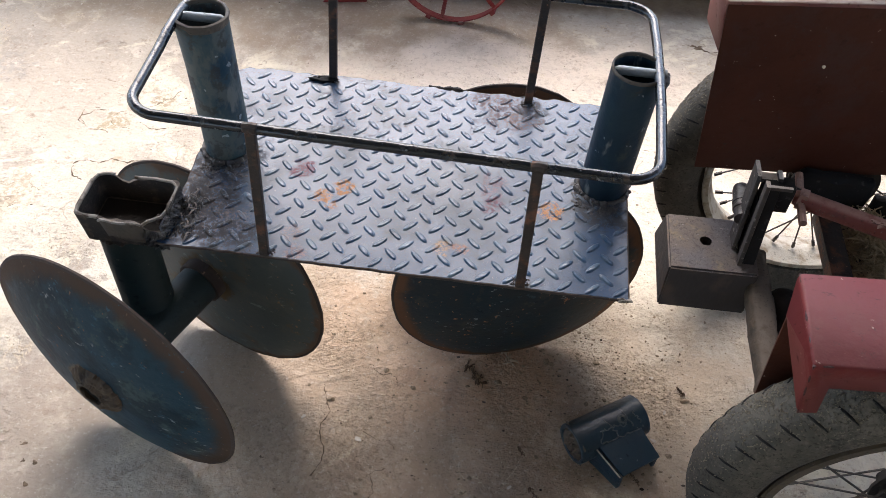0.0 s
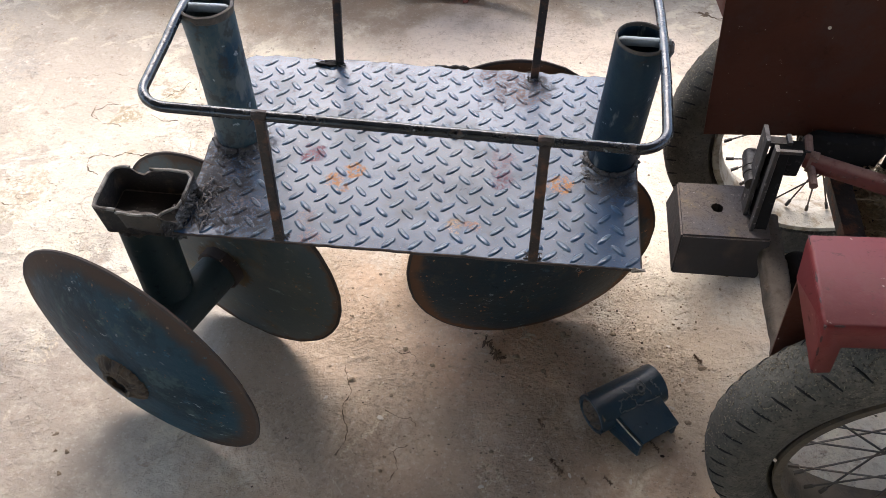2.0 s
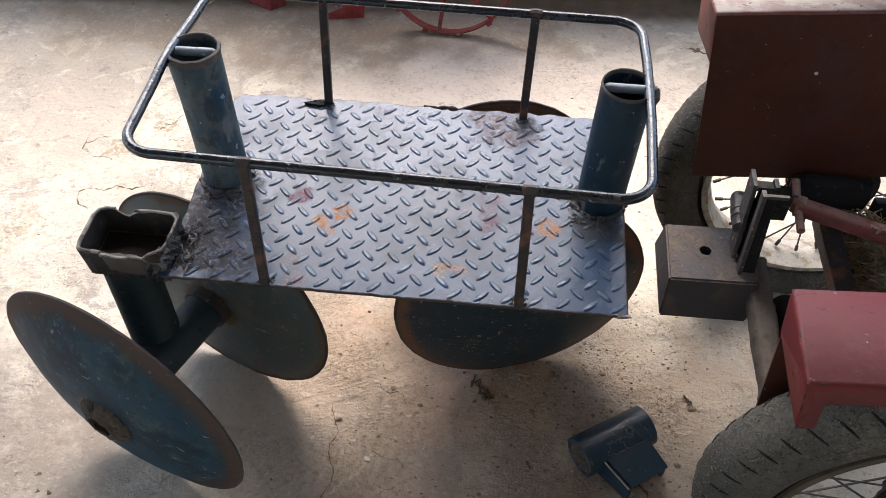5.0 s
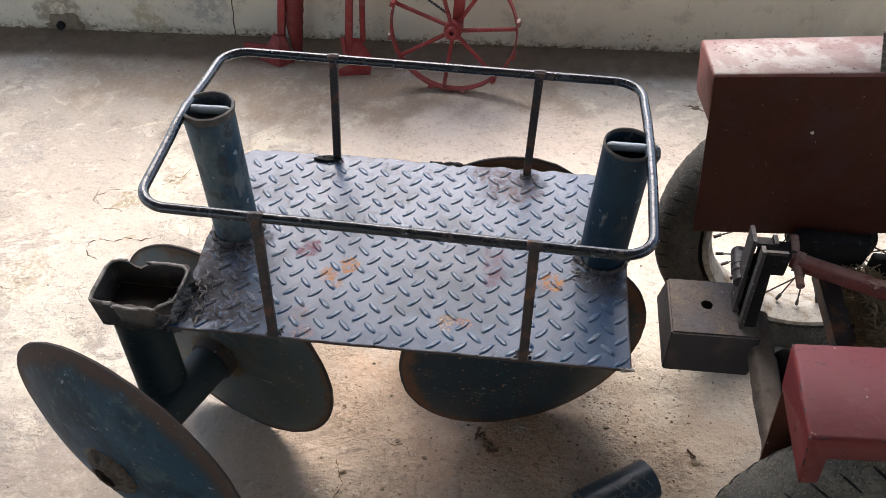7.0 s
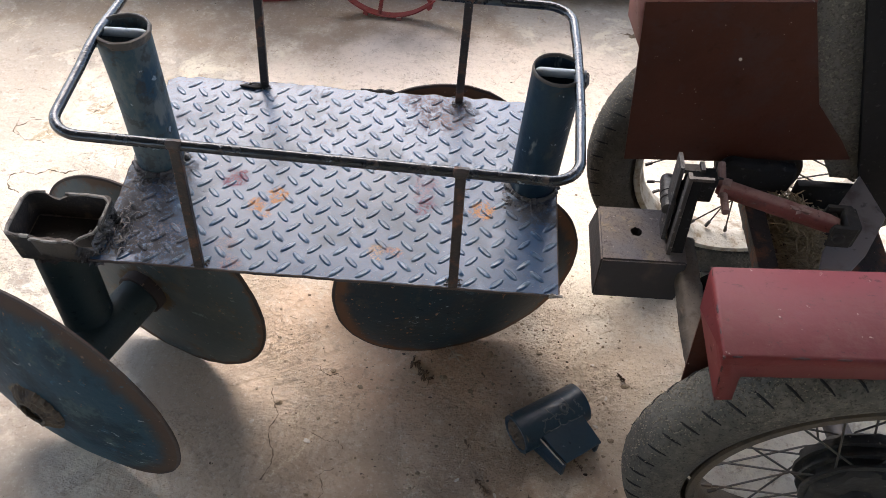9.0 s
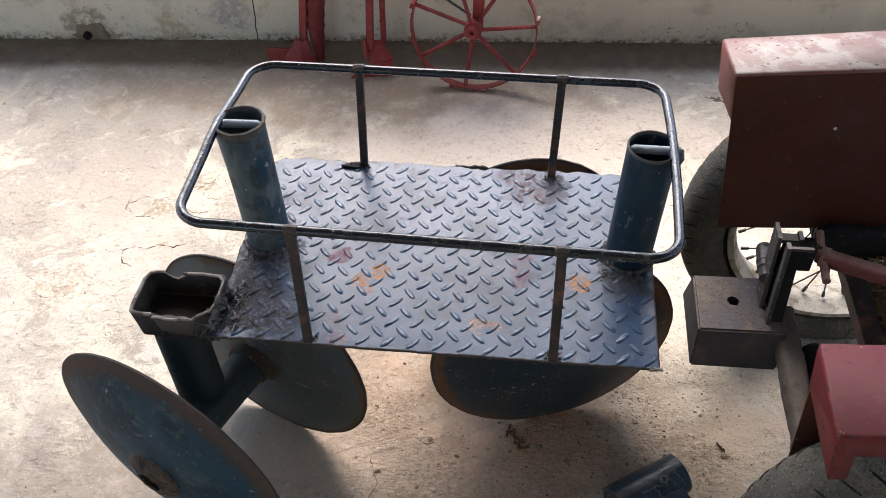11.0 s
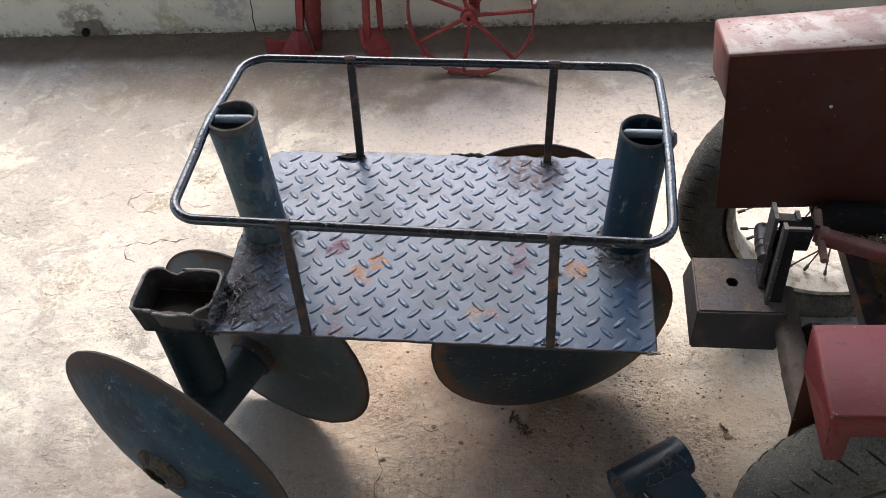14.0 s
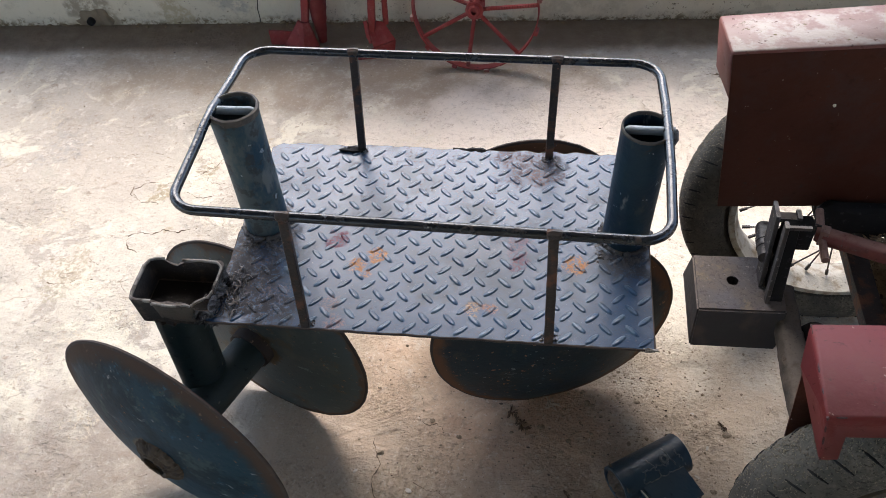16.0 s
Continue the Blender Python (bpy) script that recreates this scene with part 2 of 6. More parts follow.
    m.lay(m.ramp(m.noise(190, 3, 0.5, (1, 1.2, 1)), 0.70, 0.75), (0.66, 0.62, 0.56))
    # dirt along the wall, with the wall's shade painted into its colour
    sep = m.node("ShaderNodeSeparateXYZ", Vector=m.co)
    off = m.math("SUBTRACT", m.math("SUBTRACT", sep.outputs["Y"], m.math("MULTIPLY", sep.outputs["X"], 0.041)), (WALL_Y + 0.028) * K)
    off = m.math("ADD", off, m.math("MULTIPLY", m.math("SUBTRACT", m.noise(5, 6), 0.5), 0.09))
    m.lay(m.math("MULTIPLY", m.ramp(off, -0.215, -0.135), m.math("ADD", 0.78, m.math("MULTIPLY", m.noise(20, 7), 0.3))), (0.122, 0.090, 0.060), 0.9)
    m.cast(1.015, 1.0, 0.965)
    # pocked and crumbly patches
    patch = m.ramp(m.noise(4.6, 7, 0.62), 0.50, 0.62)
    pock = m.math("MULTIPLY", m.ramp(m.noise(105, 4, 0.55), 0.60, 0.66), patch)
    m.lay(m.math("MULTIPLY", pock, 0.30), (0.27, 0.205, 0.15), 0.9, lift=-0.0030)
    knob = m.math("MULTIPLY", m.ramp(m.noise(72, 4, 0.55), 0.59, 0.67), m.math("ADD", m.math("MULTIPLY", patch, 0.75), 0.2))
    m.raise_by(knob, 0.0028)
    m.lay(m.math("MULTIPLY", m.ramp(m.noise(155, 3, 0.5), 0.63, 0.69), m.math("MULTIPLY", patch, 0.6)), (0.24, 0.18, 0.13), 0.9, lift=-0.0010)
    m.raise_by(m.math("MULTIPLY", m.noise(46, 6, 0.7), patch), 0.0055)
    m.raise_by(m.noise(9, 7, 0.6), 0.008)
    m.raise_by(m.noise(30, 7, 0.62), 0.0046)
    m.raise_by(m.noise(85, 6, 0.65), 0.0020)
    m.raise_by(m.noise(190, 4, 0.6), 0.0009)
    return m.done()


def plaster(name="plaster", colour=(0.61, 0.555, 0.435)):
    m = Mat(name, colour, 0.9)
    m.lay(m.ramp(m.noise(2.2, 6, 0.6), 0.42, 0.7), (0.57, 0.52, 0.415))
    m.lay(m.ramp(m.noise(6, 7, 0.6, (1, 1, 0.35)), 0.52, 0.75), (0.66, 0.61, 0.49))
    m.lay(m.math("MULTIPLY", m.ramp(m.noise(9, 9, 0.72), 0.52, 0.66), 0.55), (0.37, 0.325, 0.245))
    sep = m.node("ShaderNodeSeparateXYZ", Vector=m.co)
    foot = m.ramp(sep.outputs["Z"], 0.34, 0.02)
    speck = m.math("ADD", m.noise(75, 6, 0.7), m.math("MULTIPLY", foot, 0.09))
    m.lay(m.math("MULTIPLY", m.ramp(speck, 0.67, 0.75), m.ramp(m.noise(7, 4), 0.46, 0.60)), (0.17, 0.145, 0.105), lift=-0.002)
    low = m.ramp(m.math("ADD", sep.outputs["Z"], m.math("MULTIPLY", m.noise(9, 6, 0.65), 0.10)), 0.085, 0.05)
    m.lay(m.math("MULTIPLY", low, m.ramp(m.noise(55, 7, 0.7), 0.44, 0.58)), (0.19, 0.145, 0.085), lift=-0.002)
    for x, z, r, c in ((-1.35, 0.05, 0.10, (0.30, 0.255, 0.19)), (-0.70, 0.13, 0.075, (0.36, 0.34, 0.30)), (-0.98, 0.06, 0.07, (0.42, 0.355, 0.24)), (-1.0, 0.27, 0.09, (0.46, 0.43, 0.37))):
        m.lay(m.math("MULTIPLY", m.spot(x * K, (WALL_Y + x * 0.041 + 0.028) * K, z * K, r * K * 1.3, 0.5, 14), m.ramp(m.noise(40, 7, 0.7), 0.36, 0.56)), c)
    m.raise_by(m.noise(18, 7), 0.006)
    m.raise_by(m.noise(70, 6), 0.002)
    return m.done()


def blue_paint(name="blue_paint", dark=1.0, wear=0.0):
    m = Mat(name, (0.012 * dark, 0.036 * dark, 0.064 * dark), 0.42)
    m.b.inputs["Specular IOR Level"].default_value = 0.35
    m.lay(m.ramp(m.noise(6, 6), 0.42, 0.62), (0.018 * dark, 0.056 * dark, 0.088 * dark), 0.45)
    m.lay(m.ramp(m.noise(13, 8, 0.68), 0.54 - wear, 0.66 - wear), (0.045 * dark, 0.078 * dark, 0.092 * dark), 0.6)
    m.lay(m.ramp(m.noise(22, 8, 0.7, (1, 1, 0.5)), 0.57 - wear, 0.66 - wear), (0.085 * dark, 0.105 * dark, 0.108 * dark), 0.65)
    m.lay(m.math("MULTIPLY", m.ramp(m.noise(34, 7, 0.65), 0.62 - wear, 0.70 - wear), 0.7), (0.045, 0.042, 0.042), 0.8)
    m.lay(m.ramp(m.noise(24, 6, 0.6, (1, 1, 0.3)), 0.62, 0.70), (0.14, 0.15, 0.15), 0.65)
    m.lay(m.ramp(m.noise(46, 4), 0.66, 0.70), (0.26, 0.29, 0.31), 0.7)
    m.raise_by(m.noise(60, 6), 0.0012)
    m.raise_by(m.noise(12, 4), 0.002)
    return m.done()


def deck_paint(name, worn=0.0):
    """Blue-grey paint of the checker plate, grimy and speckled with rust."""
    m = Mat(name, (0.006, 0.042, 0.100), 0.33)
    m.b.inputs["Specular IOR Level"].default_value = 0.46
    m.lay(m.ramp(m.noise(4, 6), 0.4, 0.7), (0.005, 0.028, 0.063), 0.32)
    m.lay(m.ramp(m.noise(9, 8, 0.68, None, 0.4), 0.50, 0.62), (0.011, 0.032, 0.060), 0.42)
    m.lay(m.ramp(m.noise(16, 7, 0.6), 0.5, 0.75), (0.011, 0.046, 0.094), 0.36)
    m.lay(m.ramp(m.noise(30, 8, 0.7), 0.58, 0.68), (0.040, 0.082, 0.144), 0.40)
    m.lay(m.math("MULTIPLY", m.ramp(m.noise(70, 6, 0.65), 0.58, 0.70), 0.7), (0.012, 0.026, 0.046), 0.45)
    m.lay(m.math("MULTIPLY", m.ramp(m.noise(240, 4, 0.6), 0.58, 0.66), m.math("MULTIPLY", m.ramp(m.noise(8, 5), 0.36, 0.60), 0.85)), (0.020, 0.022, 0.030), 0.62, lift=-0.0003)
    m.lay(m.ramp(m.noise(210, 4, 0.6), 0.67, 0.73), (0.19, 0.21, 0.24), 0.5)
    if worn:
        m.lay(m.math("MULTIPLY", m.ramp(m.noise(34, 6, 0.65), 0.40, 0.62), worn), (0.085, 0.135, 0.180), 0.38)
    # rust spatter, thickest towards the rear edge
    sep = m.node("ShaderNodeSeparateXYZ", Vector=m.co)
    rear = m.ramp(m.math("ADD", sep.outputs["Y"], m.math("MULTIPLY", m.math("SUBTRACT", m.noise(7, 6), 0.5), 0.45)), 0.20, 0.46)
    speck = m.ramp(m.noise(170, 5, 0.68), 0.57, 0.63)
    m.lay(m.math("MULTIPLY", speck, m.math("ADD", 0.18, m.math("MULTIPLY", rear, 0.60))), (0.075, 0.040, 0.034), 0.8, lift=0.0002)
    m.lay(m.math("MULTIPLY", m.ramp(m.noise(52, 8, 0.72), 0.60, 0.68), m.math("MULTIPLY", rear, 0.6)), (0.050, 0.032, 0.030), 0.8)
    for x, y, r, c, k in STAINS:
        f = m.math("MULTIPLY", m.spot(x * K, y * K, 0.61 * K, r * K * 1.25, 0.5, 50), m.ramp(m.noise(190, 7, 0.78), 0.47, 0.53))
        m.lay(m.math("MULTIPLY", f, k), c, 0.85, 0.0)
    for x, y, rad in GRIME:
        f = m.math("MULTIPLY", m.spot(x * K, y * K, 0.61 * K, rad * K, 0.55, 24), m.ramp(m.noise(130, 8, 0.78), 0.42, 0.52))
        m.lay(m.math("MULTIPLY", f, 0.74), (0.030, 0.026, 0.024), 0.9)
    m.lay(m.math("MULTIPLY", m.ramp(m.noise(260, 4, 0.6), 0.54, 0.62), 0.30), (0.030, 0.036, 0.050), 0.6)
    m.raise_by(m.noise(150, 5), 0.0003)
    m.raise_by(m.noise(7, 4), 0.0022)
    return m.done()


def disc_paint(name, centre, radius, paints, rust, band, hub=0.0, bare=(0.16, 0.125, 0.08)):
    """Scuffed paint on a disc, worn to rust in a band along its rim and round its hub."""
    m = Mat(name, paints[0], 0.5)
    m.b.inputs["Specular IOR Level"].default_value = 0.16
    m.lay(m.ramp(m.noise(7, 7, 0.65), 0.46, 0.58), paints[1], 0.55)
    m.lay(m.ramp(m.noise(13, 9, 0.72), 0.53, 0.63), paints[2], 0.6)
    m.lay(m.ramp(m.noise(38, 7, 0.7), 0.62, 0.72), tuple(c * 0.5 for c in paints[0]), 0.6)
    m.lay(m.math("MULTIPLY", m.ramp(m.noise(40, 6, 0.65, (1, 0.45, 1.6)), 0.62, 0.68), m.ramp(m.noise(6, 4), 0.44, 0.56)), (0.22, 0.25, 0.255), 0.6)
    d = m.node("ShaderNodeVectorMath")
    d.operation = "DISTANCE"
    m.t.links.new(m.co, d.inputs[0])
    d.inputs[1].default_value = centre * K
    far = m.math("DIVIDE", d.outputs["Value"], radius * K)
    ragged = m.math("MULTIPLY", m.math("SUBTRACT", m.noise(14, 7, 0.65), 0.5), 0.28)
    m.lay(m.ramp(m.math("ADD", far, ragged), 1 - band * 1.6, 1.0 - band * 0.3), rust, 0.8)
    if hub:
        m.lay(m.ramp(m.math("ADD", far, m.math("MULTIPLY", ragged, 1.2)), hub, hub * 0.75), bare, 0.9, lift=0.001)
    m.lay(m.ramp(m.noise(80, 5), 0.65, 0.70), tuple(c * 2.2 for c in rust), 0.9)
    m.lay(m.math("MULTIPLY", m.ramp(m.noise(24, 9, 0.75, (1, 0.4, 1.5)), 0.60, 0.65), 0.6), tuple(c * 2.6 + 0.01 for c in paints[0]), 0.6)
    m.raise_by(m.noise(60, 6), 0.0010)
    return m.done()


def rusty(name, base, rust, amount=0.5, rough=0.6, metal=0.3, scale=12, dust=None):
    m = Mat(name, base, rough, metal)
    m.lay(m.ramp(m.noise(scale, 7, 0.6), amount, amount + 0.2), rust, 0.85, 0.0)
    m.lay(m.ramp(m.noise(scale * 4.5, 6, 0.6), 0.60, 0.72), tuple(c * 0.45 for c in base), 0.8, 0.0)
    m.lay(m.ramp(m.noise(scale * 6, 4), 0.67, 0.73), tuple(min(1, c * 2.0 + 0.04) for c in rust), 0.85, 0.0)
    # paler upward faces: dust, with the light on them painted in
    if dust:
        geo = m.t.nodes.new("ShaderNodeNewGeometry")
        sep = m.node("ShaderNodeSeparateXYZ", Vector=geo.outputs["Normal"])
        m.lay(m.math("MULTIPLY", m.ramp(sep.outputs["Z"], 0.6, 0.95), m.ramp(m.noise(scale * 2, 7, 0.65), 0.25, 0.55)), dust, 0.95, 0.0)
        m.lay(m.ramp(m.noise(scale * 7, 6), 0.60, 0.70), tuple(c * 0.5 for c in dust), 0.9)
    m.raise_by(m.noise(scale * 5, 7), 0.0016)
    return m.done()


def red_paint(name, base, dust, amount):
    m = Mat(name, base, 0.55)
    m.b.inputs["Specular IOR Level"].default_value = 0.25
    m.lay(m.ramp(m.noise(7, 7, 0.6), 0.38, 0.72), tuple(c * 0.78 for c in base), 0.6)
    m.lay(m.ramp(m.noise(13, 8, 0.65), 0.62 - amount, 0.80 - amount), dust, 0.85)
    m.lay(m.math("MULTIPLY", m.ramp(m.noise(5, 9, 0.7), 0.50, 0.60), 0.55), tuple(c * 0.62 + 0.02 for c in base), 0.75)
    m.lay(m.math("MULTIPLY", m.ramp(m.noise(42, 8, 0.72), 0.48, 0.64), 0.5), tuple((a + b) / 2 for a, b in zip(base, dust)), 0.85)
    m.lay(m.math("MULTIPLY", m.ramp(m.noise(28, 8, 0.7, (1, 2.5, 1)), 0.58, 0.68), 0.6), tuple(c * 0.55 for c in base), 0.7)
    m.lay(m.ramp(m.noise(75, 5), 0.66, 0.71), (0.055, 0.03, 0.025), 0.8)
    m.lay(m.ramp(m.noise(100, 4), 0.715, 0.75), (0.42, 0.34, 0.29), 0.8)
    m.raise_by(m.noise(70, 6), 0.0009)
    m.raise_by(m.noise(9, 4), 0.003)
    return m.done()


def gloss_black():
    """Thick dark enamel on a bar, worn to rust in places."""
    m = Mat("painted_rod", (0.009, 0.012, 0.017), 0.23)
    m.b.inputs["Specular IOR Level"].default_value = 0.42
    m.b.inputs["Coat Weight"].default_value, m.b.inputs["Coat Roughness"].default_value = 0.18, 0.14
    m.lay(m.ramp(m.noise(14, 7, 0.65), 0.56, 0.66), (0.030, 0.040, 0.052), 0.40)
    m.lay(m.ramp(m.noise(38, 7, 0.7), 0.58, 0.68), (0.052, 0.034, 0.026), 0.6)
    m.lay(m.ramp(m.noise(90, 5), 0.66, 0.73), (0.17, 0.18, 0.19), 0.5)
    m.lay(m.math("MULTIPLY", m.ramp(m.noise(26, 7, 0.7), 0.57, 0.66), 0.6), (0.050, 0.050, 0.050), 0.7)
    m.raise_by(m.noise(70, 6), 0.0014)
    m.raise_by(m.noise(18, 4), 0.0030)
    return m.done()


def dusted_red():
    """Faded red sheet whose upper faces lie under pale dust."""
    m = Mat("dusty_red_paint", (0.175, 0.058, 0.048), 0.6)
    m.b.inputs["Specular IOR Level"].default_value = 0.25
    m.lay(m.ramp(m.noise(9, 8, 0.66), 0.44, 0.62), (0.21, 0.095, 0.080), 0.75)
    geo = m.t.nodes.new("ShaderNodeNewGeometry")
    up = m.ramp(m.node("ShaderNodeSeparateXYZ", Vector=geo.outputs["Normal"]).outputs["Z"], 0.5, 0.95)
    m.lay(m.math("MULTIPLY", up, m.math("ADD", 0.72, m.math("MULTIPLY", m.ramp(m.noise(6, 7, 0.62), 0.36, 0.60), 0.28))), (0.35, 0.265, 0.235), 0.9)
    m.lay(m.math("MULTIPLY", up, m.ramp(m.noise(11, 8, 0.7), 0.48, 0.60)), (0.44, 0.385, 0.34), 0.95)
    m.lay(m.math("MULTIPLY", up, m.ramp(m.noise(52, 6, 0.65, (1, 1.6, 1)), 0.62, 0.68)), (0.16, 0.13, 0.075), 0.95)
    m.lay(m.math("MULTIPLY", m.ramp(m.noise(75, 5), 0.64, 0.70), 0.8), (0.09, 0.035, 0.03), 0.8)
    m.lay(m.ramp(m.noise(120, 4), 0.68, 0.73), (0.46, 0.42, 0.37), 0.9)
    m.raise_by(m.noise(70, 6), 0.0014)
    m.raise_by(m.noise(8, 4), 0.004)
    return m.done()


def guard_red():
    """Red enamel, its upper faces dulled by dust and scratched along the folds."""
    m = Mat("red_paint", (0.130, 0.014, 0.014), 0.5)
    m.b.inputs["Specular IOR Level"].default_value = 0.3
    m.lay(m.ramp(m.noise(6, 7, 0.62), 0.42, 0.64), (0.125, 0.016, 0.015), 0.55)
    geo = m.t.nodes.new("ShaderNodeNewGeometry")
    up = m.ramp(m.node("ShaderNodeSeparateXYZ", Vector=geo.outputs["Normal"]).outputs["Z"], 0.75, 0.99)
    m.lay(m.math("MULTIPLY", up, m.math("ADD", 0.45, m.math("MULTIPLY", m.ramp(m.noise(4.5, 7, 0.62), 0.36, 0.60), 0.55))), (0.116, 0.031, 0.029), 0.85)
    m.lay(m.math("MULTIPLY", up, m.math("MULTIPLY", m.ramp(m.noise(14, 9, 0.74), 0.50, 0.60), 0.55)), (0.138, 0.052, 0.046), 0.9)
    m.lay(m.math("MULTIPLY", up, m.math("MULTIPLY", m.ramp(m.noise(9, 8, 0.7, (1, 2.2, 1)), 0.54, 0.60), 0.6)), (0.120, 0.030, 0.028), 0.7)
    m.lay(m.math("MULTIPLY", m.ramp(m.noise(48, 7, 0.72), 0.60, 0.68), 0.8), (0.075, 0.028, 0.024), 0.8)
    m.lay(m.math("MULTIPLY", m.ramp(m.noise(30, 9, 0.75, (1, 3, 1)), 0.60, 0.66), 0.7), (0.050, 0.014, 0.013), 0.7)
    m.lay(m.ramp(m.noise(85, 5), 0.68, 0.73), (0.30, 0.20, 0.165), 0.85)
    m.raise_by(m.noise(70, 6), 0.0013)
    m.raise_by(m.noise(9, 4), 0.004)
    return m.done()


def rubber():
    m = Mat("rubber", (0.058, 0.054, 0.047), 0.85)
    m.lay(m.ramp(m.noise(6, 6), 0.40, 0.68), (0.082, 0.076, 0.064), 0.92)
    # dust patches, with the light on the upper-left treads painted in
    dirt = m.math("MULTIPLY", m.ramp(m.noise(3.4, 6, 0.6), 0.50, 0.64), 0.35)
    for x, y, z, r in ((1.17, -0.24, 0.66, 0.20), (1.30, -0.24, 0.74, 0.14), (1.06, 0.62, 0.50, 0.42)):
        dirt = m.math("MAXIMUM", dirt, m.math("MULTIPLY", m.spot(x * K, y * K, z * K, r * K, 0.4, 9), m.ramp(m.noise(14, 7, 0.65), 0.36, 0.56)))
    m.lay(m.math("MULTIPLY", m.math("ADD", m.math("MULTIPLY", dirt, 0.8), 0.12), m.ramp(m.noise(48, 8, 0.72), 0.44, 0.60)), (0.215, 0.188, 0.150), 0.95)
    m.lay(m.math("MULTIPLY", m.ramp(m.noise(170, 6, 0.7), 0.53, 0.63), m.math("ADD", m.math("MULTIPLY", dirt, 0.85), 0.08)), (0.36, 0.315, 0.24), 0.95, lift=0.0020)
    m.lay(m.math("MULTIPLY", m.ramp(m.noise(230, 4), 0.56, 0.66), 0.7), (0.034, 0.030, 0.026), 0.95, lift=-0.001)
    m.raise_by(m.noise(70, 7), 0.002)
    m.b.inputs["Specular IOR Level"].default_value = 0.2
    return m.done()


def pitted_steel():
    """Dark steel with pitted dust on its upper faces; their light and the sides' shade are painted in too."""
    m = Mat("dust_topped_steel", (0.040, 0.034, 0.032), 0.85)
    m.lay(m.ramp(m.noise(14, 7), 0.5, 0.7), (0.075, 0.052, 0.042))
    geo = m.t.nodes.new("ShaderNodeNewGeometry")
    up = m.ramp(m.node("ShaderNodeSeparateXYZ", Vector=geo.outputs["Normal"]).outputs["Z"], 0.6, 0.95)
    m.lay(up, (0.150, 0.126, 0.112), 0.9)
    m.lay(m.math("MULTIPLY", up, m.ramp(m.noise(11, 6), 0.44, 0.62)), (0.125, 0.116, 0.122), 0.8)
    m.lay(m.math("MULTIPLY", up, m.math("MULTIPLY", m.ramp(m.noise(140, 6, 0.7), 0.47, 0.68), 0.6)), (0.075, 0.064, 0.062), 0.9, lift=-0.0015)
    m.lay(m.math("MULTIPLY", up, m.ramp(m.noise(17, 8, 0.7), 0.54, 0.64)), (0.205, 0.165, 0.120), 0.95)
    m.lay(m.math("MULTIPLY", up, m.ramp(m.noise(110, 4), 0.65, 0.70)), (0.24, 0.215, 0.20), 0.8)
    m.raise_by(m.noise(60, 6), 0.002)
    return m.done()


def crusted():
    """Rubber caked with a crumbly crust of mud and chaff."""
    m = Mat("mud_crust", (0.115, 0.105, 0.088), 0.95)
    m.lay(m.ramp(m.noise(7, 6), 0.4, 0.65), (0.155, 0.142, 0.118))
    m.lay(m.math("MULTIPLY", m.ramp(m.noise(160, 6, 0.7), 0.48, 0.60), 0.75), (0.27, 0.245, 0.20), lift=0.003)
    m.lay(m.math("MULTIPLY", m.ramp(m.noise(120, 5, 0.65), 0.56, 0.64), 0.8), (0.055, 0.048, 0.040), lift=-0.002)
    m.raise_by(m.noise(90, 6), 0.003)
    return m.done()


def simple(name, colour, rough, metal=0.0, var=0.35, scale=20):
    m = Mat(name, colour, rough, metal)
    m.lay(m.ramp(m.noise(scale, 7, 0.6), 0.4, 0.7), tuple(c * (1 - var) for c in colour))
    m.lay(m.ramp(m.noise(scale * 4, 5), 0.6, 0.72), tuple(min(1, c * (1 + var) + 0.02) for c in colour))
    m.raise_by(m.noise(scale * 4, 6), 0.001)
    m.b.inputs["Specular IOR Level"].default_value = 0.2
    return m.done()


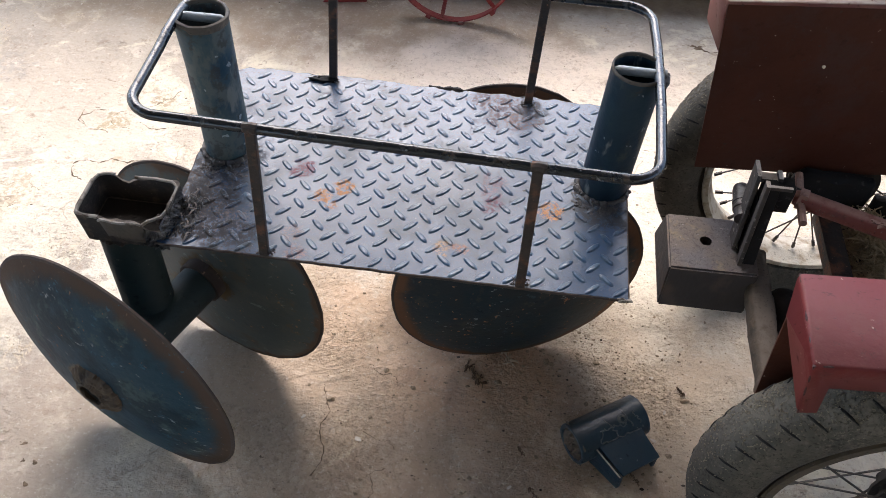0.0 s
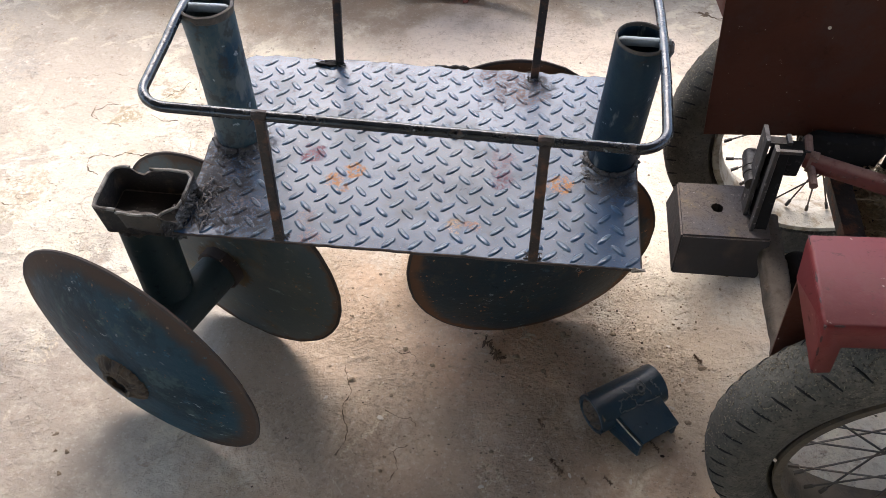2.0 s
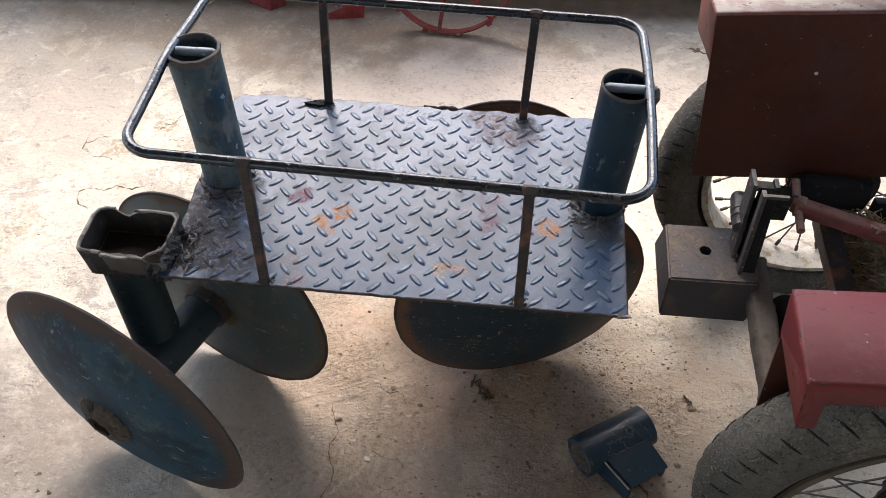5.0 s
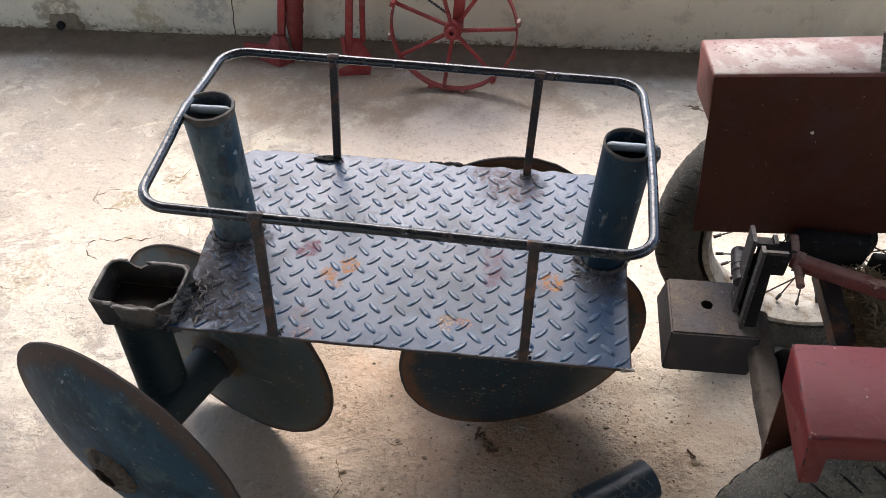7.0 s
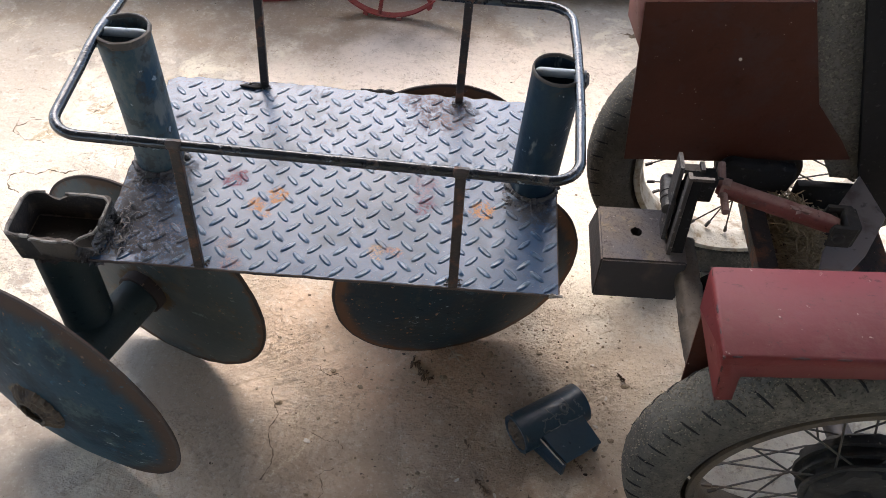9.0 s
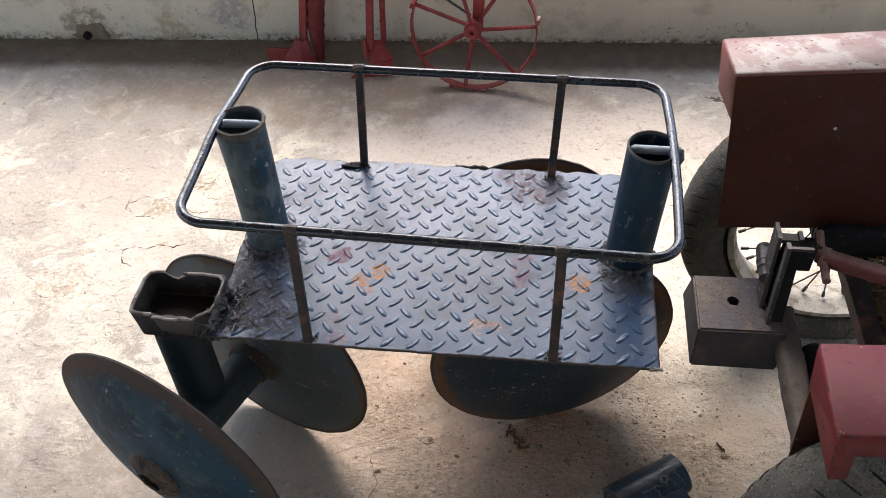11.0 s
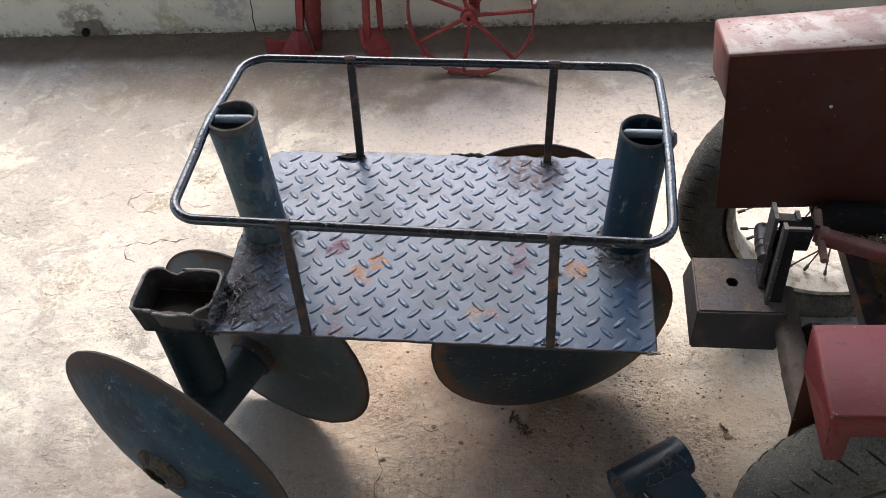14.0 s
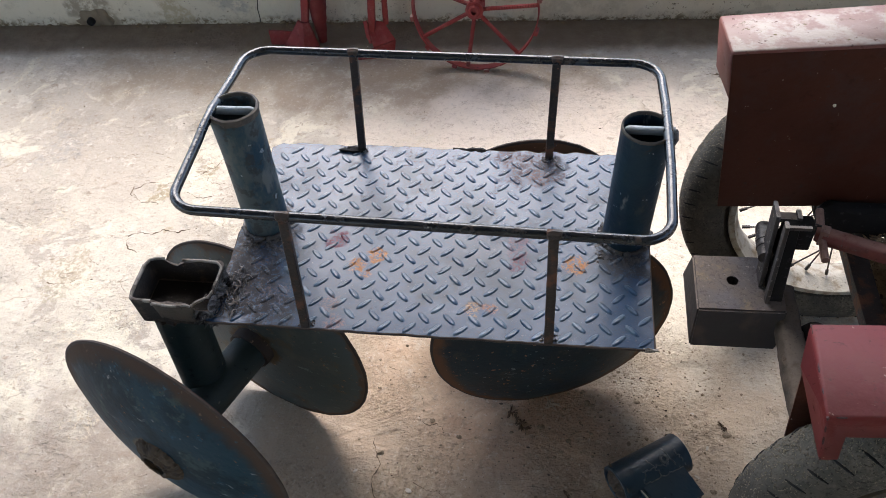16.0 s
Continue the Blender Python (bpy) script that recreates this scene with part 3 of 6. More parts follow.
# stains of the floor, with light and shade painted among them: place, radius, colour
# the brown ones along the wall paint its soft shade into the floor
FLOOR_STAINS_AND_LIGHT = ((-0.665, 0.965, 0.055, (0.36, 0.30, 0.20)), (-0.525, 1.100, 0.045, (0.38, 0.31, 0.21)), (-0.860, 0.605, 0.055, (0.46, 0.41, 0.31)), (-0.860, 0.500, 0.05, (0.47, 0.42, 0.32)), (-1.137, 1.043, 0.05, (0.44, 0.40, 0.33)), (-0.58, 0.80, 0.022, (0.40, 0.33, 0.23)), (-0.36, 1.22, 0.06, (0.42, 0.34, 0.24)), (-1.14, 1.17, 0.10, (0.40, 0.365, 0.32)), (-0.85, 0.62, 0.08, (0.45, 0.385, 0.29)), (-0.55, -0.25, 0.34, (0.36, 0.305, 0.25)), (-0.6, 1.74, 0.26, (0.36, 0.29, 0.215)), (-1.0, 1.72, 0.24, (0.37, 0.30, 0.225)), (-0.2, 1.70, 0.28, (0.35, 0.28, 0.21)), (0.2, 1.68, 0.28, (0.36, 0.285, 0.215)), (0.60, 1.68, 0.28, (0.38, 0.305, 0.23)),
                # warm browns: stain and the tint of the plough's shade together
                (0.42, 0.16, 0.42, (0.445, 0.343, 0.245)), (0.55, 0.0, 0.42, (0.495, 0.358, 0.252)), (0.25, -0.1, 0.3, (0.475, 0.368, 0.272)), (0.85, 0.05, 0.46, (0.54, 0.396, 0.286)),
                # pale ones paint light behind the deck; the last two, the deck's shadow
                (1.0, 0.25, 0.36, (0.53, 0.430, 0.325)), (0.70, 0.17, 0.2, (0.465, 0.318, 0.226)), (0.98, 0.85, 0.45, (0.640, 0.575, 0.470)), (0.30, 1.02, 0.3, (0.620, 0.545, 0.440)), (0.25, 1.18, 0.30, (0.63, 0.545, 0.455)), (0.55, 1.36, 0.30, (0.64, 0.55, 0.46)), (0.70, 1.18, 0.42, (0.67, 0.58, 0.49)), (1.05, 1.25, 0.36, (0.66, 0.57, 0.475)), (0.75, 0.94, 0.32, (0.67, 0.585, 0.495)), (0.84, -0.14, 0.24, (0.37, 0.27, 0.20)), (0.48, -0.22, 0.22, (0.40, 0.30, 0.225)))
# grime on the deck: place, radius
GRIME = ((0.05, 0.08, 0.11), (0.05, 0.19, 0.10), (0.08, 0.25, 0.07), (0.12, 0.04, 0.07), (0.87, 0.21, 0.06), (0.70, 0.53, 0.045))
# stains of the deck: place, radius, colour, strength
OCHRE, MAROONISH = (0.46, 0.20, 0.060), (0.155, 0.035, 0.048)
STAINS = ((0.236, 0.246, 0.027, MAROONISH, 0.95), (0.328, 0.206, 0.020, OCHRE, 0.95), (0.290, 0.178, 0.019, OCHRE, 0.85), (0.313, 0.152, 0.014, OCHRE, 0.6), (0.64, 0.208, 0.022, MAROONISH, 0.7), (0.635, 0.264, 0.028, (0.26, 0.12, 0.12), 0.5),
          (0.762, 0.205, 0.024, OCHRE, 0.95), (0.554, 0.070, 0.016, (0.46, 0.30, 0.18), 0.85), (0.591, 0.079, 0.014, (0.40, 0.20, 0.12), 0.8), (0.602, 0.531, 0.045, (0.10, 0.055, 0.050), 0.75), (0.655, 0.511, 0.065, (0.075, 0.042, 0.038), 0.85),
          (0.671, 0.47, 0.035, (0.12, 0.075, 0.066), 0.7), (0.255, 0.068, 0.020, (0.34, 0.18, 0.12), 0.4), (0.272, 0.018, 0.022, (0.30, 0.14, 0.09), 0.45), (0.05, 0.13, 0.07, (0.10, 0.075, 0.065), 0.8), (0.055, 0.27, 0.075, (0.09, 0.075, 0.07), 0.8),
          (0.03, 0.40, 0.05, (0.14, 0.13, 0.13), 0.6), (0.87, 0.25, 0.06, (0.10, 0.10, 0.11), 0.6), (0.12, 0.06, 0.05, (0.16, 0.12, 0.11), 0.5))
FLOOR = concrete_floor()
PLASTER = plaster()
BLUE = blue_paint("blue_paint", 0.52, 0.0)
WORNBLUE = blue_paint("worn_blue_paint", 0.92, 0.095)
FITBLUE = rusty("fitting_blue", (0.007, 0.027, 0.047), (0.030, 0.040, 0.048), 0.54, 0.38, 0.0, 14)
SCUFF = rusty("scuffed_blue", (0.055, 0.070, 0.080), (0.19, 0.20, 0.20), 0.5, 0.5, 0.1, 60)
DARKBLUE = blue_paint("dark_blue_paint", 0.50, 0.01)
DECK = deck_paint("deck_paint")
TREAD = deck_paint("worn_tread", 0.7)
ROD = gloss_black()
PALEROD = rusty("scuffed_rod", (0.24, 0.28, 0.31), (0.13, 0.14, 0.15), 0.54, 0.5, 0.1, 25)
POST = rusty("rusty_flat_bar", (0.030, 0.022, 0.019), (0.150, 0.066, 0.036), 0.48, 0.6, 0.1, 32)
RUST = rusty("rust", (0.048, 0.034, 0.028), (0.105, 0.060, 0.037), 0.52, 0.85, 0.0)
TANRUST = rusty("tan_rust", (0.066, 0.046, 0.029), (0.024, 0.018, 0.014), 0.46, 0.9, 0.0, 34)
LIP = rusty("worn_lip", (0.075, 0.062, 0.052), (0.15, 0.115, 0.085), 0.53, 0.7, 0.1, 30)
WELD = rusty("weld_slag", (0.060, 0.056, 0.056), (0.17, 0.16, 0.16), 0.50, 0.7, 0.1, 40)
BURNT = rusty("burnt_rust", (0.030, 0.024, 0.020), (0.074, 0.050, 0.036), 0.50, 0.9, 0.0, 40, (0.105, 0.088, 0.074))
EDGE = rusty("scraped_edge", (0.24, 0.215, 0.185), (0.060, 0.045, 0.035), 0.47, 0.7, 0.1, 40)
LEGTEAL = rusty("dull_teal_paint", (0.012, 0.027, 0.028), (0.052, 0.052, 0.040), 0.52, 0.62, 0.0, 10)
STEEL = rusty("dark_steel", (0.035, 0.032, 0.032), (0.075, 0.052, 0.04), 0.52, 0.55, 0.4)
BALLAST = rusty("dusty_steel", (0.20, 0.17, 0.155), (0.12, 0.085, 0.07), 0.5, 0.85, 0.0, 14)
BLOCK = pitted_steel()
PINK = rusty("dusty_pink_steel", (0.20, 0.105, 0.085), (0.11, 0.06, 0.045), 0.5, 0.85, 0.0, 30, (0.34, 0.22, 0.185))
BAR = rusty("dusty_bar", (0.082, 0.063, 0.047), (0.046, 0.036, 0.028), 0.5, 0.9, 0.0, 30, (0.130, 0.106, 0.084))
PLATE = rusty("dusty_plate", (0.045, 0.038, 0.035), (0.085, 0.06, 0.048), 0.5, 0.8, 0.0, 14, (0.40, 0.36, 0.32))
HOLE_SHADE = simple("hole_shade", (0.002, 0.002, 0.002), 1.0, 0, 0.0)
RED = guard_red()
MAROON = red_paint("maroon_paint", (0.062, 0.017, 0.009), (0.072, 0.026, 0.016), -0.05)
DUSTRED = dusted_red()
SEEDRED = red_paint("seeder_red", (0.22, 0.030, 0.029), (0.30, 0.14, 0.12), 0.08)
HOSE = red_paint("hose_red", (0.135, 0.020, 0.020), (0.20, 0.08, 0.07), 0.02)
LINKRED = rusty("faded_red_paint", (0.15, 0.034, 0.026), (0.085, 0.03, 0.024), 0.52, 0.7, 0.0, 20, (0.28, 0.15, 0.125))
SCUFFRED = rusty("scuffed_red", (0.050, 0.010, 0.010), (0.020, 0.010, 0.009), 0.5, 0.6, 0.0, 60)
RUBBER = rubber()
RIM = rusty("pale_rim", (0.38, 0.35, 0.29), (0.20, 0.155, 0.10), 0.46, 0.7, 0.05, 28)
DIRTYRIM = rusty("dirty_rim", (0.070, 0.054, 0.036), (0.040, 0.032, 0.025), 0.5, 0.75, 0.1, 30)
SPOKE = rusty("spoke_steel", (0.06, 0.055, 0.05), (0.10, 0.07, 0.05), 0.5, 0.6, 0.5)
BLACK = simple("black_metal", (0.014, 0.013, 0.013), 0.8)
GREASE = rusty("caked_grease", (0.020, 0.018, 0.016), (0.060, 0.050, 0.040), 0.54, 0.85, 0.0, 24)
SLAG_SHADE = rusty("slag_and_shade", (0.010, 0.008, 0.007), (0.022, 0.016, 0.012), 0.55, 0.95, 0.0, 30)
FITMUD = rusty("packed_mud", (0.10, 0.075, 0.055), (0.055, 0.042, 0.034), 0.5, 0.95, 0.0, 26)
MUD = crusted()
STRAW = simple("straw", (0.33, 0.26, 0.165), 0.8, 0, 0.4, 60)
LEAF = rusty("dry_leaf", (0.10, 0.06, 0.035), (0.34, 0.25, 0.16), 0.52, 0.9, 0.0, 90)
HUSK = simple("husk", (0.44, 0.37, 0.29), 0.85, 0, 0.3, 60)
PALE = simple("pale_scrap", (0.62, 0.56, 0.48), 0.85, 0, 0.2, 60)
CHAFF = simple("chaff", (0.20, 0.175, 0.13), 0.95, 0, 0.5, 200)
CRACK = simple("crack_dirt", (0.27, 0.21, 0.14), 0.95, 0, 0.5, 90)
BARE = rusty("bare_metal", (0.34, 0.31, 0.27), (0.10, 0.085, 0.07), 0.5, 0.55, 0.2, 40)
CRACKDARK = simple("crack_soil", (0.190, 0.142, 0.098), 0.95, 0, 0.5, 90)
SAND = simple("sand", (0.33, 0.255, 0.180), 0.95, 0, 0.55, 160)
CRUMB = simple("crumb", (0.05, 0.035, 0.026), 0.95, 0, 0.5, 200)
CRUMBLE = simple("plaster_crumb", (0.23, 0.175, 0.11), 0.95, 0, 0.6, 60)
GRIT = simple("grit", (0.12, 0.09, 0.07), 0.9, 0, 0.5, 300)
GROUND = simple("ground", (0.30, 0.24, 0.17), 0.95, 0, 0.3, 3)
ROOF = simple("roof_sheet", (0.32, 0.31, 0.30), 0.6, 0.2, 0.2, 4)

# ---- the setting ----


def wall_pose(x):
    return Matrix.Translation((x, WALL_Y + x * math.tan(radians(WALL_TURN)) + 0.028, 0)) @ Matrix.Rotation(radians(WALL_TURN), 4, "Z")


bm = B()
bmesh.ops.create_grid(bm, x_segments=8, y_segments=8, size=1.0)
bmesh.ops.transform(bm, matrix=Matrix.Translation((0, -0.6, 0)) @ Matrix.Diagonal((4.6, 2.95, 1, 1)), verts=bm.verts)
tagged(part("floor", bm, FLOOR), "worn dusty concrete floor with cracks, stains and painted-in light and shade", "floor", kind="structure")
bm = B()
bmesh.ops.create_grid(bm, x_segments=4, y_segments=4, size=400)
bmesh.ops.translate(bm, vec=(0, 0, -0.06), verts=bm.verts)
tagged(part("ground", bm, GROUND), "bare earth ground outside the shed", "ground", kind="structure")
# this wall's top is unseen; its height is set by the light wanted
bm = box(B(), (-4.7, 0, -0.05), (4.7, 0.18, 0.655), m=wall_pose(0))
tagged(part("wall_north", bm, PLASTER, smooth=False), "unseen plastered wall, kept low to let light in, mould-stained along its foot", "wall", kind="structure")
# south, east and west walls are unseen, opened and sized to shape the light
bm = B()
box(bm, (-4.6, -3.7, -0.05), (-2.9, -3.52, 3.28))
box(bm, (-0.6, -3.7, -0.05), (4.6, -3.52, 3.28))
box(bm, (-2.9, -3.7, 2.7), (-0.6, -3.52, 3.28))
tagged(part("wall_south", bm, PLASTER, smooth=False), "unseen plastered wall with a doorway added to let fill light in", "wall", kind="structure")
bm = box(B(), (4.42, -3.5, -0.05), (4.6, 1.95, 1.4))
tagged(part("wall_east", bm, PLASTER, smooth=False), "unseen plain plastered wall, kept low to let light in", "wall", kind="structure")
bm = box(B(), (-4.6, -3.5, -0.05), (-4.42, 1.8, 0.85))
tagged(part("wall_west", bm, PLASTER, smooth=False), "unseen plastered wall, kept low to let light in", "wall", kind="structure")
# unseen roof, its height chosen to cut the light on the deck
bm = box(B(), (-4.8, -3.8, 3.28), (4.8, 2.2, 3.36))
tagged(part("ceiling", bm, ROOF, smooth=False), "unseen grey sheet roof, set to shape the light", "ceiling", kind="structure")
HOLE_X = -1.37
# the joint in the wall's foot and the drain hole with its patch of cement
bm = B()
tube(bm, [wall_pose(-0.606) @ Vector((0.10 * i * 0.0175 + 0.005 * noise.noise(Vector((i * 0.37, 0.5, 0))), 0.001, 0.005 + i * 0.0175)) for i in range(24)], 0.0028, 5)
tagged(part("wall_joint", bm, BLACK), "dark crack down the plastered wall", "crack", kind="structure")
bm = lump(B(), wall_pose(HOLE_X + 0.005) @ Vector((0.0, 0.006, 0.022)), (0.110, 0.012, 0.066), 2.0, 0.30, 4)
for v in bm.verts:
    v.co.z = max(v.co.z, 0.0)
    v.co.y += 0.004 * noise.noise(v.co * 60)
tagged(part("cement_patch", bm, simple("raw_cement", (0.215, 0.172, 0.122), 0.95, 0, 0.35, 40)), "brown-grey cement patch round a drain hole in the wall", "patch", kind="structure")
# no opening here: a black disc paints the hole's shade
bm = B()
revolve(bm, [(0.0, 0.008), (0.0125, 0.008), (0.0145, 0.011), (0.017, 0.008), (0.018, -0.01)], wall_pose(HOLE_X) @ Vector((0.0, -0.015, 0.026)), wall_pose(0).to_3x3() @ Vector((0, -1, 0)), 20)
tagged(part("drain_hole", bm, BLACK), "dark round drain hole at the foot of the wall", "drain", kind="structure")

def crack(cx, cy, rx, ry, a0, a1, wide=0.0012, seed=0):
    """A thin wandering crack along an arc."""
    line, radii = [], []
    n = max(40, int(abs(a1 - a0) / 1.6))
    for i in range(n + 1):
        a = radians(a0 + (a1 - a0) * i / n)
        k = Vector((cx + rx * math.cos(a), cy + ry * math.sin(a), seed))
        far = Vector((9, 3, 1))
        line.append((k.x + 0.014 * noise.noise(k * 11) + 0.007 * noise.noise(k * 60) + 0.003 * noise.noise(k * 190), k.y + 0.014 * noise.noise(k * 11 + far) + 0.007 * noise.noise(k * 60 + far) + 0.003 * noise.noise(k * 190 + far), -0.0006))
        radii.append(max(0.0002, 0.95 * wide * (0.55 + 1.6 * noise.noise(k * 33) + 0.9 * noise.noise(k * 110))))
    tagged(part("floor_crack", tube(B(), line, radii, 5), CRACK), "thin dark crack in the concrete floor", "crack", kind="structure")


for row in ((-0.72, 0.985, 0.06, 0.05, 60, 290, 0.0015, 2), (-0.62, 0.99, 0.05, 0.05, 120, 300, 0.0014, 4), (-0.85, 0.62, 0.10, 0.03, 20, 170, 0.0014, 5),
            (0.24, 0.005, 0.07, 0.055, 90, -50, 0.0009, 6), (0.29, 0.325, 0.03, 0.014, 200, 340, 0.0018, 7), (0.33, 0.305, 0.045, 0.045, 20, -80, 0.0016, 8), (-0.78, 1.15, 0.10, 0.02, 20, 170, 0.0014, 9), (1.16, 1.26, 0.09, 0.05, 0, 190, 0.0018, 10),
            (1.10, 1.16, 0.10, 0.04, 150, 320, 0.0015, 11), (-0.47, 1.06, 0.05, 0.03, 30, 300, 0.0015, 14), (-0.88, 0.56, 0.07, 0.02, 200, 340, 0.0015, 15), (0.36, -0.04, 0.05, 0.03, 180, 60, 0.0012, 16), (0.62, -0.13, 0.045, 0.03, 60, 330, 0.0012, 12)):
    crack(*row)


def long_crack(points, wide, seed):
    """A crack that wanders through the given places, with a short branch here and there."""
    line, radii = [], []
    for (x0, y0), (x1, y1) in zip(points, points[1:]):
        for i in range(24):
            k = Vector((x0 + (x1 - x0) * i / 24, y0 + (y1 - y0) * i / 24, seed))
            far = Vector((9, 3, 1))
            line.append((k.x + 0.010 * noise.noise(k * 24) + 0.005 * noise.noise(k * 90), k.y + 0.010 * noise.noise(k * 24 + far) + 0.005 * noise.noise(k * 90 + far), 0.0))
            radii.append(max(0.0005, wide * (0.62 + 1.2 * noise.noise(k * 40) + 0.8 * noise.noise(k * 120))))
    tagged(part("floor_crack", tube(B(), line, radii, 5), CRACKDARK), "ragged brown crack in the concrete floor", "crack", kind="structure")


long_crack(((0.262, 0.085), (0.283, 0.040), (0.296, 0.010), (0.280, -0.034), (0.300, -0.075), (0.306, -0.125), (0.290, -0.165)), 0.0016, 3.0)
long_crack(((0.395, -0.030), (0.425, -0.045), (0.455, -0.040), (0.475, -0.065)), 0.0011, 5.0)
long_crack(((0.375, 0.165), (0.395, 0.140), (0.425, 0.150), (0.450, 0.120)), 0.0012, 7.0)
long_crack(((0.455, -0.115), (0.430, -0.140), (0.445, -0.180), (0.425, -0.215)), 0.0012, 9.0)
long_crack(((1.311, 1.723), (1.36, 1.70), (1.40, 1.715)), 0.0020, 11.0)
long_crack(((1.311, 1.723), (1.275, 1.742), (1.25, 1.735)), 0.0018, 12.0)
long_crack(((-0.646, 0.690), (-0.689, 0.705), (-0.708, 0.732), (-0.700, 0.771), (-0.667, 0.783), (-0.629, 0.768), (-0.594, 0.796), (-0.545, 0.788), (-0.507, 0.810)), 0.0017, 14.0)
long_crack(((-0.652, 0.917), (-0.727, 0.925), (-0.779, 0.955), (-0.779, 0.977), (-0.743, 1.011), (-0.699, 1.024)), 0.0017, 15.0)
long_crack(((-0.581, 0.983), (-0.530, 0.956), (-0.477, 0.960)), 0.0014, 16.0)
long_crack(((-0.570, 1.060), (-0.517, 1.108), (-0.490, 1.160)), 0.0017, 17.0)
for x, y, r in ((-0.414, -0.180, 0.010), (-0.396, -0.224, 0.007), (-0.367, -0.226, 0.008), (-0.364, -0.281, 0.008), (0.160, -0.130, 0.006), (1.311, 1.723, 0.022)):
    bm = lump(B(), (x, y, -0.002), (r, r * 0.8, 0.0032), x * 19, 0.8, 3)
    tagged(part("floor_pit", bm, CRACKDARK), "small dark pit in the concrete floor", "pit", kind="structure")

bm = B()
rnd = random.Random(11)
for i in range(420):
    x = rnd.uniform(-1.9, 1.7)
    r = min(0.009, 0.0016 + 0.0024 * rnd.expovariate(1.4))
    lump(bm, wall_pose(x) @ Vector((0, -0.012 * rnd.expovariate(1.0) + 0.004, r * 0.3 + (0.012 * rnd.random() if i % 3 == 0 else 0))), (r * rnd.uniform(0.9, 2.0), r * 0.8, r * 0.7), i * 0.7, 0.6, 1)
tagged(part("plaster_crumbs", bm, CRUMBLE), "crumbs of plaster and soil along the wall's foot", "crumbs", kind="stuff")

# ---- the disc plough ----
plough = thing("disc_plough", 0.0, 0.0, 0.0, "blue painted disc plough with a checker-plate deck and rounded guard rail", "plough")
ZD = 0.61
L, W = 0.92, 0.565


def ragged_deck():
    """The deck's outline, with torch-cut edges and small nicks."""
    pts = []
    for x0, y0, x1, y1, n in ((0, 0, L, 0.0, 90), (L, 0.0, L - 0.004, W, 40), (L - 0.004, W, 0.012, W + 0.002, 110), (0.0, W - 0.012, 0, 0, 26)):
        for i in range(n):
            f = i / n
            k = 0.0022 * noise.noise(Vector((x0 + f * 9, y0 * 7 + f * 5, 2))) + (0.006 * noise.noise(Vector((f * 31, y0 * 3, 7))) if y0 > 0.5 else 0.0015 * noise.noise(Vector((f * 40, x0 * 3, 5))))
            pts.append((x0 + f * (x1 - x0) + (k if x0 == x1 else 0), y0 + f * (y1 - y0) + k * 1.2, ZD - 0.006))
    return pts


def lug(bm, x, y, a, length=0.041, width=0.0146, high=0.0023):
    """One raised lozenge of the checker plate."""
    c, s = math.cos(a), math.sin(a)
    rows = []
    for f, wd, h in ((-0.5, 0.0, 0), (-0.40, 0.66, 0), (-0.18, 0.96, 0), (0.18, 0.96, 0), (0.40, 0.66, 0), (0.5, 0.0, 0)):
        rows.append((f * length, wd * width / 2))
    low = [(u, -v) for u, v in rows] + [(u, v) for u, v in rows[-2:0:-1]]
    top = [(u * 0.76, v * 0.44) for u, v in low]
    z0, z1 = ZD - 0.0005, ZD + high
    lo = [bm.verts.new((x + u * c - v * s, y + u * s + v * c, z0)) for u, v in low]
    hi = [bm.verts.new((x + u * c - v * s, y + u * s + v * c, z1)) for u, v in top]
    n = len(lo)
    for i in range(n):
        bm.faces.new((lo[i], lo[(i + 1) % n], hi[(i + 1) % n], hi[i]))
    bm.faces.new(hi)


deck = part("deck_plate", sheet(B(), ragged_deck(), (0, 0, 0.006)), DECK, plough, "blue-grey checker plate with orange and maroon rust stains", sharp=20)
part("rusty_edge", tube(B(), [(x, y, z + 0.0022) for x, y, z in ragged_deck()], 0.0036, 6, True), RUST, deck, "rusty torch-cut edge")
rear = [p for p in ragged_deck() if p[1] > W - 0.02 and 0.45 < p[0] < 0.70]
bite = [max(0.0008, 0.0034 + 0.011 * noise.noise(Vector((x * 9, 3.1, 0))) + 0.004 * noise.noise(Vector((x * 70, 1.3, 0)))) for x, y, z in rear]
part("burnt_edge", tube(B(), [(x, y + 0.001, z + 0.003) for x, y, z in rear], bite, 7), SLAG_SHADE, deck, "burnt slag along the rear edge")
bm = B()
PITCH = 0.0525
for i in range(-1, 20):
    for j in range(-1, 13):
        for half, a in ((0, 45), (0.5, -45)):
            x, y = 0.012 + (i + half) * PITCH, 0.016 + (j + half) * PITCH
            if 0.012 < x < L - 0.012 and 0.012 < y < W - 0.014:
                lug(bm, x, y, radians(a + 6 * noise.noise(Vector((x * 30, y * 30, 0)))), 0.040 + 0.003 * noise.noise(Vector((x * 17, y * 19, 4))))
part("tread_pattern", bm, TREAD, deck)
bm = lump(B(), (L - 0.006, 0.000, ZD - 0.001), (0.013, 0.004, 0.004), 2.9, 0.9, 3)
part("bent_corner", bm, BARE, deck, "bright bent corner of the plate")
for x in (0.03, 0.46, 0.885):
    part("cross_member", box(B(), (x - 0.02, 0.03, ZD - 0.045), (x + 0.02, W - 0.03, ZD - 0.0065), 0.003), STEEL, deck)

# guard rail
RR = 0.0095


def rail_z(x, y):
    """The rail's height, tilted corner by corner to fit the camera's view."""
    f = (y - 0.010) / 0.518
    return (0.934 - 0.029 * x) * (1 - f) + (0.919 - 0.020 * x) * f


